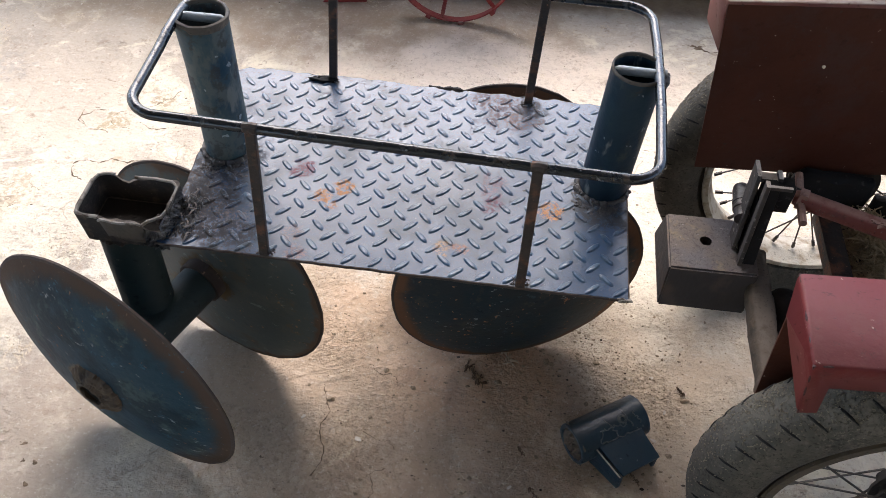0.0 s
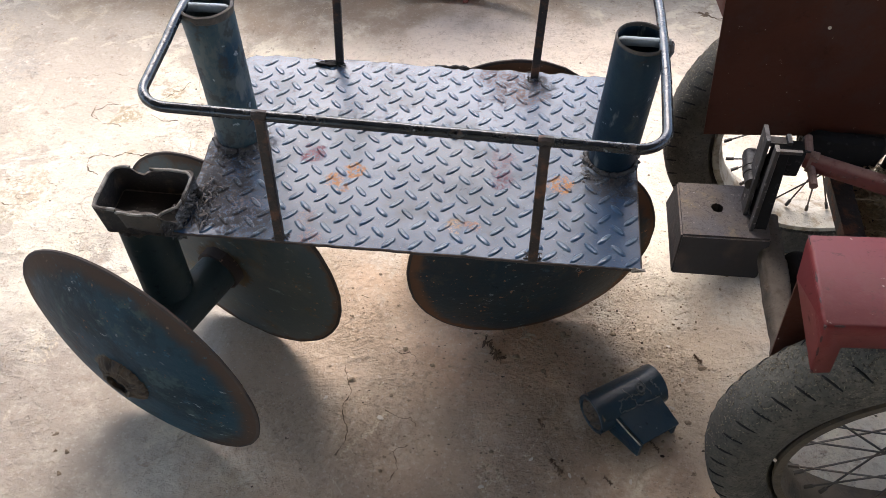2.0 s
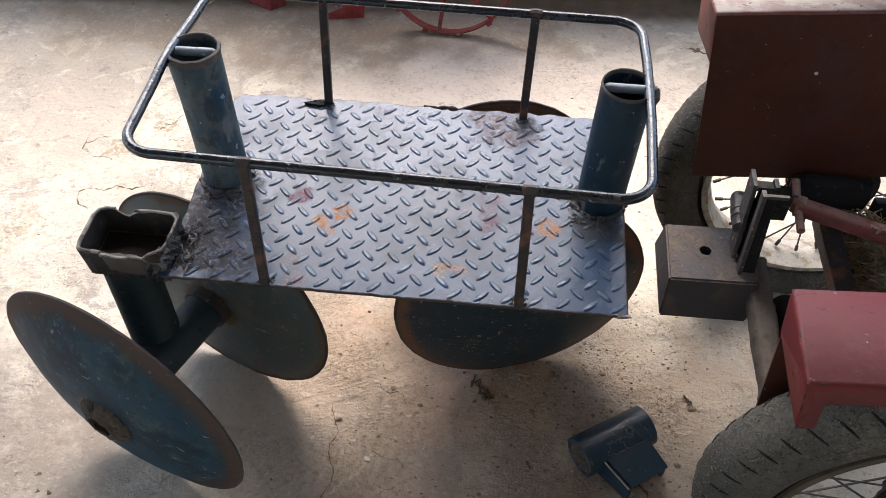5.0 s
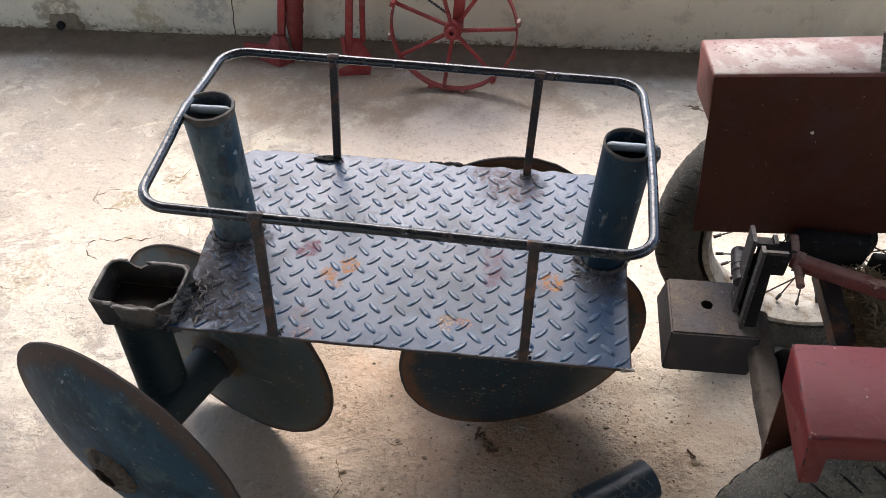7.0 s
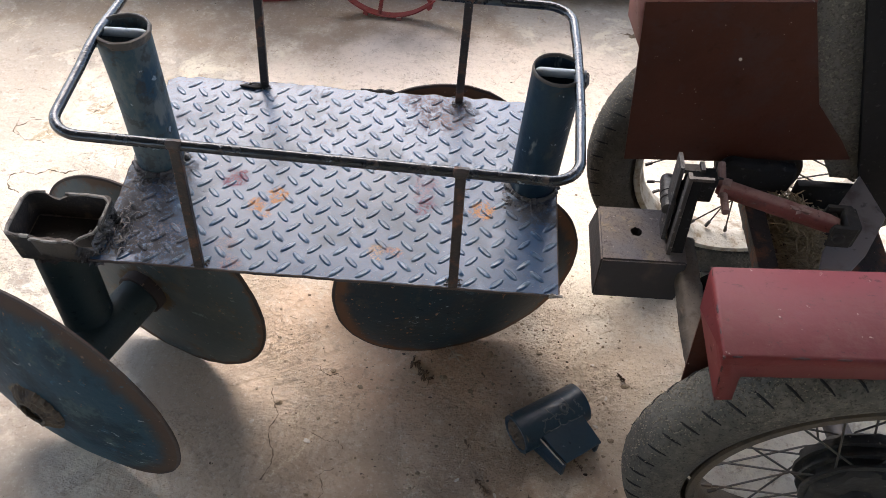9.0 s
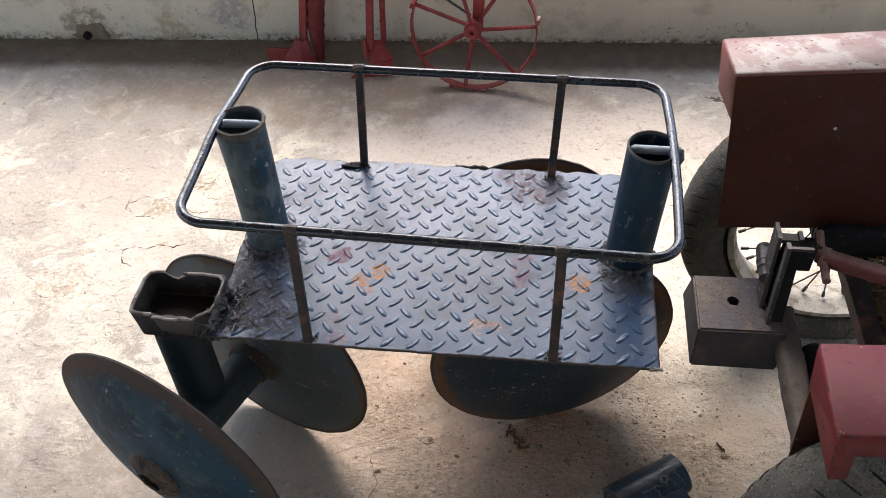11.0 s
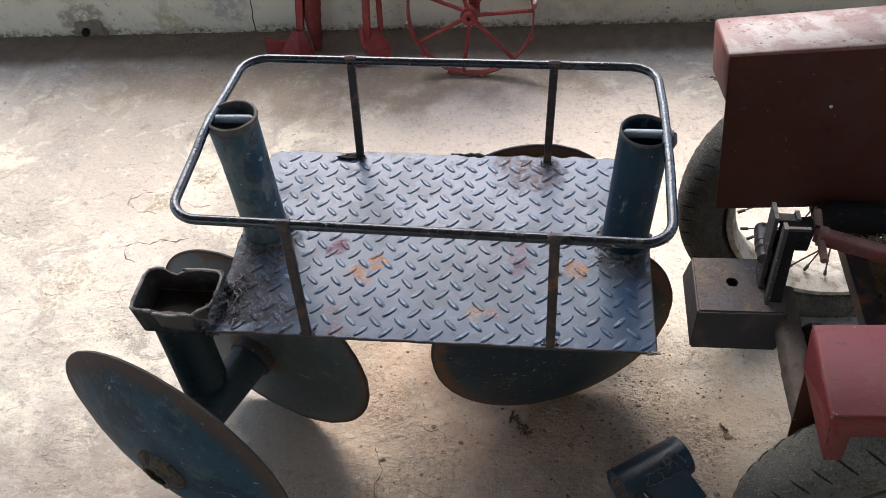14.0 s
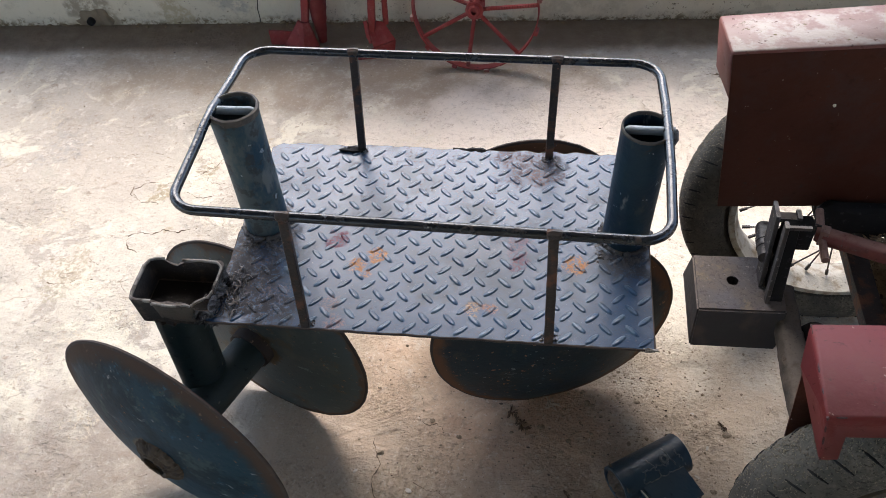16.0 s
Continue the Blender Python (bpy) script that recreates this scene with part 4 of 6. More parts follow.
X0, X1, Y0, Y1, CR = 0.016, 0.918, 0.012, 0.528, 0.057


def rail_loop():
    """The rail's line: rounded corners, and a slight rise where it meets the sleeve pipes."""
    pts = []
    for cx, cy, a0 in ((X1 - CR, Y0 + CR, -90), (X1 - CR, Y1 - CR, 0), (X0 + CR, Y1 - CR, 90), (X0 + CR, Y0 + CR, 180)):
        for k in range(13):
            a = radians(a0 + 90 * k / 12)
            x, y = cx + CR * math.cos(a), cy + CR * math.sin(a)
            pts.append((x, y, rail_z(x, y)))
        if a0 == -90:
            pts += [(X1 + 0.004, y, rail_z(X1, y) + z) for y, z in ((0.19, 0.001), (0.235, 0.003), (0.29, 0.004), (0.34, 0.002), (0.39, 0.0))]
        if a0 == 90:
            pts += [(X0 - 0.004, y, rail_z(X0, y) + z) for y, z in ((0.39, 0.0), (0.34, 0.005), (0.29, 0.010), (0.24, 0.008), (0.19, 0.002))]
    return pts


part("guard_rail", tube(B(), rail_loop(), RR, 16, True), ROD, plough, "bent round bar with worn dark paint")
for x, xt, y, yt in ((0.217, 0.235, 0.004, 0.010), (0.715, 0.716, 0.004, 0.010), (0.228, 0.256, W - 0.010, Y1), (0.692, 0.702, W - 0.018, Y1)):
    zt = rail_z(xt, yt)
    bm = B()
    a, b = Vector((x, y, ZD)), Vector((xt, yt, zt - 0.004))
    box(bm, (-0.0092, -0.006, 0), (0.0092, 0.006, 1), 0.0015, 1)
    for v in bm.verts:
        v.co = a + Vector((v.co.x, v.co.y, 0)) + (b - a) * v.co.z
    post = part("rail_post", bm, POST, plough)
    part("weld_bead", weld_patch(B(), (x - 0.022, y - (0.004 if y < 0.1 else 0.020), ZD), (0.044, 0, 0), (0, 0.024, 0), (0, 0, 1), 0.006, x * 50, 18, 14), WELD, post)
    part("weld_bead", tube(B(), [(xt - 0.016, yt, zt - 0.004), (xt - 0.008, yt, zt + 0.001), (xt, yt, zt + 0.003), (xt + 0.009, yt, zt + 0.001), (xt + 0.017, yt, zt - 0.004)], [0.004, 0.0105, 0.0095, 0.0110, 0.004], 9), POST, post)
# the dark blob of slag beside one rear post
bm = lump(B(), (0.204, W - 0.018, ZD + 0.003), (0.028, 0.009, 0.008), 4.4, 0.7, 3)
part("slag_blob", bm, BLACK, plough, "black lump of welding slag")

# upright sleeve pipes
for x, y, xt, yt, zt in ((0.056, 0.290, 0.056, 0.300, 0.938), (0.868, 0.300, 0.883, 0.306, 0.913)):
    lean = Vector((xt - x, yt - y, zt - ZD)) / (zt - ZD)
    bm = pipe(B(), Vector((x, y, ZD)) - lean * 0.16, (xt, yt, zt), 0.0495, 0.0462, 44, 0.012)
    if x < 0.5:
        for v in bm.verts:
            if v.co.z > 0.88 and v.co.x < xt:
                v.co.x -= 0.006 * (v.co.z - 0.88) / 0.058
    sleeve = part("sleeve_pipe", bm, WORNBLUE if x < 0.5 else BLUE, plough, "upright blue pipe with chipped paint")
    s = -1 if x < 0.5 else 1
    part("cross_rod", tube(B(), [(xt - s * 0.042, yt + 0.004, zt - 0.012), (xt - s * 0.034, yt + 0.004, zt - 0.011), (xt, yt + 0.002, zt - 0.010), (xt + s * 0.053, yt, zt - 0.009)], [0.006, 0.0088, 0.0088, 0.0088], 14), PALEROD, sleeve)
    top = Vector((xt, yt, zt + 0.0005))
    wide, drop = (0.0530, 0.016) if x < 0.5 else (0.0500, 0.005)
    part("worn_lip", revolve(B(), [(0.0458, -0.006), (0.0460, 0.0006), (0.0478, 0.0022), (wide - 0.0008, 0.0006), (wide, -0.004), (0.0500, -drop)], top, lean, 44, False, 0.03 if x < 0.5 else 0.012), LIP, sleeve, "worn brown lip")
    bm = bead_ring(B(), (x, y, ZD + 0.001), 0.052, 0.0065, x * 9)
    left = max(x - 0.075, 0.006)
    weld_patch(bm, (left, y - 0.095, ZD), (min(x + 0.075, L - 0.010) - left, 0, 0), (0, 0.12, 0), (0, 0, 1), 0.006, x * 5)
    part("weld_bead", bm, WELD, sleeve)
    part("weld_bead", tube(B(), [(xt + s * 0.047, yt - 0.022, zt - 0.030), (xt + s * 0.051, yt - 0.012, zt - 0.018), (xt + s * 0.052, yt, zt - 0.010), (xt + s * 0.05, yt + 0.012, zt - 0.018)], [0.005, 0.0095, 0.008, 0.005], 8), WELD, sleeve)

# box socket at the deck's corner


def box_socket():
    """A short square tube, torch-cut along its upper edge."""
    bm = B()
    outer = []
    n = 12
    lo, hi = Vector((-0.167, 0.012)), Vector((0.014, 0.132))
    cr = 0.013
    for cx, cy, a0 in ((hi.x - cr, lo.y + cr, -90), (hi.x - cr, hi.y - cr, 0), (lo.x + cr, hi.y - cr, 90), (lo.x + cr, lo.y + cr, 180)):
        for k in range(4):
            a = radians(a0 + 90 * k / 3)
            outer.append(Vector((cx + cr * math.cos(a), cy + cr * math.sin(a))))
    dense = []
    for i, p in enumerate(outer):
        q = outer[(i + 1) % len(outer)]
        steps = max(1, int((q - p).length / 0.012))
        dense += [p + (q - p) * k / steps for k in range(steps)]
    mid = (lo + hi) / 2
    rows = {"ob": [], "ot": [], "it": [], "ib": []}
    for p in dense:
        d = (p - mid).normalized() * 0.0065
        z1 = 0.648 + 0.006 * noise.noise(Vector((p.x * 40, p.y * 40, 0))) + 0.005 * noise.noise(Vector((p.x * 130, p.y * 130, 4)))
        if p.y < 0.05 and p.x > -0.035:
            z1 -= 0.022 + 0.010 * noise.noise(Vector((p.x * 60, 0, 5)))
        elif p.y < 0.05 and p.x > -0.112:
            z1 -= 0.005
        if p.y > 0.11 and -0.125 < p.x < -0.085:
            z1 -= 0.016 - 0.010 * abs(p.x + 0.105) / 0.02
        rows["ob"].append(bm.verts.new((p.x * 0.93 - 0.004, p.y, 0.578)))
        rows["ot"].append(bm.verts.new((p.x, p.y, z1)))
        rows["it"].append(bm.verts.new((p.x - d.x, p.y - d.y, z1)))
        rows["ib"].append(bm.verts.new((p.x - d.x, p.y - d.y, 0.583)))
    n = len(dense)
    for i in range(n):
        j = (i + 1) % n
        for a, b in (("ob", "ot"), ("ot", "it"), ("it", "ib")):
            bm.faces.new((rows[a][i], rows[a][j], rows[b][j], rows[b][i]))
    bm.faces.new(rows["ib"])
    bm.faces.new(rows["ob"][::-1])
    return bm


socket = part("box_socket", box_socket(), BURNT, plough, "rusty square socket with a torch-cut rim", sharp=50)
bm = B()
for i in range(16):
    f = i / 15
    lump(bm, (-0.035 + 0.045 * f, 0.010 + 0.030 * f * f, 0.612 + 0.024 * f + 0.006 * noise.noise(Vector((i * 1.3, 0, 2)))), (0.008 + 0.004 * (i % 3), 0.007, 0.008), i * 2.1, 0.8, 2)
for i in range(10):
    lump(bm, (0.006 + 0.004 * noise.noise(Vector((i * 0.9, 3, 1))), 0.035 + 0.0095 * i, 0.636 + 0.008 * noise.noise(Vector((i * 1.7, 0, 6)))), (0.007, 0.008, 0.010), i * 3.3, 0.8, 2)
weld_patch(bm, (0.006, 0.002, ZD), (0.062, 0, 0), (0, 0.14, 0), (0, 0, 1), 0.0066, 3.0)
weld_patch(bm, (0.015, 0.012, 0.592), (0.004, 0.11, 0), (-0.004, 0, 0.05), (1, 0, 0), 0.012, 8.0)
weld_patch(bm, (-0.040, 0.011, 0.578), (0.058, -0.004, 0), (0.0, 0, 0.050), (0, -1, 0), 0.012, 5.0)
part("weld_bead", bm, WELD, socket)
bm = B()
for i in range(15):
    f = i / 14
    lump(bm, (-0.030 + 0.052 * f, 0.006 + 0.014 * f + 0.006 * noise.noise(Vector((i * 1.1, 4, 0))), 0.604 + 0.022 * f + 0.012 * noise.noise(Vector((i * 1.7, 0, 9)))), (0.011, 0.008, 0.011), i * 1.9, 1.0, 3)
for i in range(9):
    lump(bm, (0.017 + 0.005 * noise.noise(Vector((i * 1.3, 1, 0))), 0.022 + 0.010 * i, 0.618 + 0.012 * noise.noise(Vector((i * 1.9, 0, 2)))), (0.009, 0.009, 0.012), i * 2.7, 1.0, 3)
part("slag_blob", bm, SLAG_SHADE, socket, "black crust of slag round the corner")
bm = B()
tube(bm, [(-0.164, 0.108, 0.650), (-0.164, 0.035, 0.649), (-0.161, 0.020, 0.648), (-0.148, 0.015, 0.647), (-0.116, 0.015, 0.646)], 0.0042, 7)
tube(bm, [(-0.164, 0.106, 0.650), (-0.158, 0.124, 0.650), (-0.144, 0.130, 0.650), (-0.126, 0.130, 0.650)], 0.0034, 7)
tube(bm, [(-0.084, 0.130, 0.648), (-0.040, 0.130, 0.650), (-0.004, 0.128, 0.649), (0.010, 0.116, 0.648), (0.011, 0.060, 0.646), (0.002, 0.040, 0.640), (-0.024, 0.028, 0.634), (-0.036, 0.016, 0.630)], 0.0036, 7)
part("cut_edge", bm, EDGE, socket, "bright torch-cut edge")
bm = B()
rnd = random.Random(17)
for k in range(18):
    x, y = rnd.uniform(0.012, 0.062), rnd.uniform(0.004, 0.135)
    a, bend = rnd.uniform(0, 6.28), rnd.uniform(-1.6, 1.6)
    n = 7
    pts = [(x + 0.0028 * i * math.cos(a + bend * i / n), y + 0.0028 * i * math.sin(a + bend * i / n), ZD + 0.003 + 0.004 * math.sin(3.14 * i / (n - 1))) for i in range(n)]
    tube(bm, pts, [0.0006, 0.0013, 0.0018, 0.0014, 0.0019, 0.0012, 0.0006], 6)
part("weld_curl", bm, BALLAST, socket, "bright curls of weld spatter")
part("weld_bead", bead_ring(B(), (-0.106, 0.074, 0.570), 0.0555, 0.006, 4.2), RUST, socket)
# black sheet paints the shade of a deeper opening into the socket
part("socket_shade", sheet(B(), [(-0.155, 0.024, 0.584), (0.003, 0.024, 0.584), (0.003, 0.120, 0.584), (-0.155, 0.120, 0.584)], (0, 0, 0.002)), SLAG_SHADE, socket, "black sheet that paints the shade deep inside the socket")
# the bent flap on the socket's front, and burnt scraps in its inner corner
bm = B()
rows = []
for i in range(13):
    f = i / 12
    x = -0.114 + 0.086 * f
    bow = math.sin(math.pi * f)
    rows.append([bm.verts.new((x + 0.012 * g, 0.011 - 0.007 * bow * (1 - 0.3 * g) - 0.004 * g, 0.640 + 0.007 * min(1.0, 3 * bow) - (0.040 + 0.012 * f) * g)) for g in (0.0, 0.2, 0.5, 0.8, 1.0)])
for a, b in zip(rows, rows[1:]):
    for k in range(4):
        bm.faces.new((a[k], b[k], b[k + 1], a[k + 1]))
flap = part("bent_flap", bm, BAR, socket, "dusty bent flap of steel")
flap.modifiers.new("thickness", "SOLIDIFY").thickness = 0.005
bm = tube(B(), [((-0.114 + 0.086 * f / 12), 0.0105 - 0.007 * math.sin(math.pi * f / 12), 0.6415 + 0.007 * min(1.0, 3 * math.sin(math.pi * f / 12))) for f in range(13)], 0.0030, 6)
part("cut_edge", bm, EDGE, socket)
bm = B()
for i in range(9):
    lump(bm, (-0.018 + 0.010 * noise.noise(Vector((i * 1.1, 2, 0))) + 0.002 * i, 0.112 - 0.009 * i, 0.634 + 0.010 * noise.noise(Vector((i * 1.9, 7, 3)))), (0.007, 0.009, 0.010), i * 4.7, 0.9, 2)
part("burnt_scale", bm, RUST, socket)

# legs, axles and discs: two gangs
G1A, G1B = Vector((-0.119, -0.119, 0.313)), Vector((0.001, 0.190, 0.303))
N1 = (G1B - G1A).normalized()
G2A, N2 = Vector((0.722, 0.262, 0.303)), Vector((-0.33, 0.944, 0.0)).normalized()
G2B = G2A + N2 * 0.355
foot = G1A + N1 * 0.165
part("leg_pipe", tube(B(), [(-0.108, 0.074, 0.580), (foot.x - 0.034, foot.y, 0.29)], 0.0545, 28), LEGTEAL, plough, "dull teal pipe leg streaked with rust")
part("leg_pipe", tube(B(), [(0.60, 0.44, 0.60), tuple(G2A + N2 * 0.18)], 0.050, 28), DARKBLUE, plough, "dark blue pipe leg")
part("axle_pipe", tube(B(), [tuple(G1A - N1 * 0.03), tuple(G1B - N1 * 0.025)], 0.049, 28), LEGTEAL, plough)
part("axle_pipe", tube(B(), [tuple(G2A - N2 * 0.03), tuple(G2B - N2 * 0.06)], 0.044, 28), DARKBLUE, plough)

part("axle_collar", pipe(B(), tuple(G1B - N1 * 0.062), tuple(G1B - N1 * 0.030), 0.056, 0.048, 32, 0.06), RUST, plough, "rusty welded collar")
part("axle_collar", pipe(B(), tuple(G2B - N2 * 0.080), tuple(G2B - N2 * 0.056), 0.051, 0.043, 32, 0.06), RUST, plough, "rusty welded collar")


def disc(c, axis, deep, material, front, RD=0.3065):
    """A dished disc with its rim round c; its bulge points against the axis."""
    prof_out, prof_in = [], []
    steps = 16
    for i in range(steps + 1):
        f = i / steps
        h = -deep * (1 - f * f)
        prof_out.append((RD * f, h))
        prof_in.append((RD * f * 0.998, h + 0.005))
    prof = prof_out + prof_in[::-1]
    bm = revolve(B(), prof, c, axis, 96, False, 0.006)
    ob = part("disc", bm, material, plough, front)
    ring = []
    for f in (0.984, 0.988, 0.994, 1.003):
        ring.append((RD * f, -deep * (1 - f * f) - 0.0010))
    ring += [(RD * 1.004, 0.003), (RD * 0.97, 0.0045)]
    part("worn_rim", revolve(B(), ring, c, axis, 96, False, 0.006), RUST, ob, "rusty worn edge")
    return ob


def hub(ob, c, axis, deep):
    """A flange with a stub of pipe on the disc's bulge."""
    u, v, w = frame_of(axis)
    c = c + Vector((0.0106, -0.004, 0.008))
    o = c - w * (deep + 0.001)
    bm = revolve(B(), [(0.026, 0.016), (0.034, 0.016), (0.040, 0.012), (0.046, 0.010), (0.052, 0.006), (0.057, 0.0045), (0.062, 0.001), (0.066, -0.005)], o, -w, 96, False, 0.14)
    for q in bm.verts:
        q.co += w * (0.005 * noise.noise(q.co * 90) + 0.004 * noise.noise(q.co * 40))
    part("hub_flange", bm, TANRUST, ob, "ragged rusty weld round the hub")
    part("hub_socket", pipe(B(), c - w * deep, c - w * (deep + 0.018), 0.035, 0.0285, 32, 0.08), TANRUST, ob)
    # flat black disc paints the shade inside the bore
    part("hub_bore", revolve(B(), [(0.0, 0.0), (0.030, 0.0)], c - w * (deep + 0.0075), axis, 24), HOLE_SHADE, ob)


D1P = disc_paint("disc_blue", G1A - N1 * 0.03, 0.313, ((0.007, 0.036, 0.056), (0.006, 0.022, 0.034), (0.040, 0.070, 0.072)), (0.068, 0.045, 0.033), 0.13, 0.25)
D2P = disc_paint("disc_teal", G1B - N1 * 0.03, 0.3065, ((0.082, 0.102, 0.104), (0.115, 0.124, 0.118), (0.125, 0.112, 0.090)), (0.13, 0.085, 0.06), 0.045, 0.26, (0.13, 0.095, 0.06))
D3P = disc_paint("disc_dark", G2A - N2 * 0.03, 0.3065, ((0.016, 0.028, 0.036), (0.024, 0.030, 0.034), (0.048, 0.046, 0.042)), (0.13, 0.066, 0.038), 0.08)
d1 = disc(G1A, N1, 0.065, D1P, "scuffed blue dished disc standing on the concrete", 0.313)
hub(d1, G1A, N1, 0.065)
disc(G1B, N1, 0.036, D2P, "dark dished disc")
disc(G2A, N2, 0.075, D3P, "dark dished disc with a rusty edge")
disc(G2B, N2, 0.075, D3P, "dark dished disc")

# ---- the loose pipe fitting on the floor ----
fit_a, fit_b = Vector((0.893, -0.014, 0.052)), Vector((1.052, 0.092, 0.052))
fitting = thing("pipe_fitting", 0.98, 0.05, 0, "dark blue pipe stub with welded angle plates lying on the floor", "pipe fitting")
part("pipe", pipe(B(), fit_a, fit_b, 0.051, 0.041, 36, 0.015), FITBLUE, fitting)
fd = (fit_b - fit_a).normalized()
fs = Vector((fd.y, -fd.x, 0))
part("mud_plug", weld_patch(B(), fit_a + fd * 0.003 - fs * 0.043 + Vector((0, 0, -0.043)), fs * 0.086, (0, 0, 0.086), -fd, 0.014, 2.2, 16, 16), FITMUD, fitting, "dried mud packed in the pipe's end")


def at_fit(along, out, z):
    return fit_a + fd * along + fs * out + Vector((0, 0, z - 0.052))


part("top_plate", sheet(B(), [at_fit(0.045, 0.040, 0.072), at_fit(0.164, 0.040, 0.072), at_fit(0.172, 0.118, 0.050), at_fit(0.066, 0.122, 0.050)], (0, 0, 0.008), 0.0015), FITBLUE, fitting)
part("side_plate", sheet(B(), [at_fit(0.044, 0.036, 0.074), at_fit(0.065, 0.124, 0.052), at_fit(0.065, 0.124, 0.002), at_fit(0.044, 0.036, 0.002)], -fd * 0.009, 0.0015), FITBLUE, fitting)
part("side_plate", sheet(B(), [at_fit(0.166, 0.036, 0.070), at_fit(0.173, 0.114, 0.048), at_fit(0.173, 0.114, 0.002), at_fit(0.166, 0.036, 0.002)], -fd * 0.009, 0.0015), FITBLUE, fitting)
part("bare_edge", tube(B(), [at_fit(0.044 - 0.005, 0.045, 0.0735), at_fit(0.062 - 0.004, 0.122, 0.0545)], 0.0020, 6), BARE, fitting, "bright bare metal edge")


def on_pipe(along, deg):
    a = radians(deg)
    return fit_a + fd * along + (fs * math.cos(a) + Vector((0, 0, 1)) * math.sin(a)) * 0.0515


for k, (a0, d0, a1, d1) in enumerate(((0.055, 35, 0.165, 30), (0.06, 70, 0.13, 60), (0.085, 95, 0.10, 40), (0.135, 95, 0.145, 45), (0.16, 85, 0.165, 50), (0.05, 40, 0.075, 75))):
    pts = [on_pipe(a0 + (a1 - a0) * f / 14 + 0.006 * noise.noise(Vector((f * 0.5, k * 3.1, 0))), d0 + (d1 - d0) * f / 14 + 10 * noise.noise(Vector((f * 0.6, k * 5.7, 3)))) for f in range(15)]
    part("weld_line", tube(B(), pts, [0.0017 + 0.0010 * noise.noise(Vector((f, k, 1))) for f in range(15)], 6), SCUFF, fitting)
part("plug_ring", revolve(B(), [(0.006, 0.0), (0.006, 0.004), (0.011, 0.004), (0.013, -0.003)], on_pipe(0.125, 74), fs * math.cos(radians(74)) + Vector((0, 0, 1)) * math.sin(radians(74)), 20), SCUFF, fitting)

# ---- the small tractor ----
tractor = thing("small_tractor", 1.42, 0.2, 0, "small home-built tractor with red mudguards and spoked motorcycle wheels", "tractor")
RT, RW = 0.43, 0.292


def groove_mesh(side):
    """A sipe across the tyre's shoulder, seen from the wheel's hub."""
    pts, radii = [], []
    for i in range(9):
        h = 0.034 + 0.024 * i / 8
        q = math.sqrt(1 - ((h / 0.066) ** 1.3333) ** 2)
        r = (RW + 0.012 + RT) / 2 + (RT - RW - 0.012) / 2 * q - 0.0006
        a = 0.040 * (i / 8 - 0.5)
        pts.append((r * math.sin(a), side * h, r * math.cos(a)))
        radii.append(0.0026 if 1 < i < 7 else 0.0016)
    bm = tube(B(), pts, radii, 6)
    bm.transform(Matrix.Scale(K, 4))
    me = bpy.data.meshes.new("tread_groove")
    bm.to_mesh(me)
    bm.free()
    me.materials.append(BLACK)
    return me


GROOVES = {-1: groove_mesh(-1), 1: groove_mesh(1)}


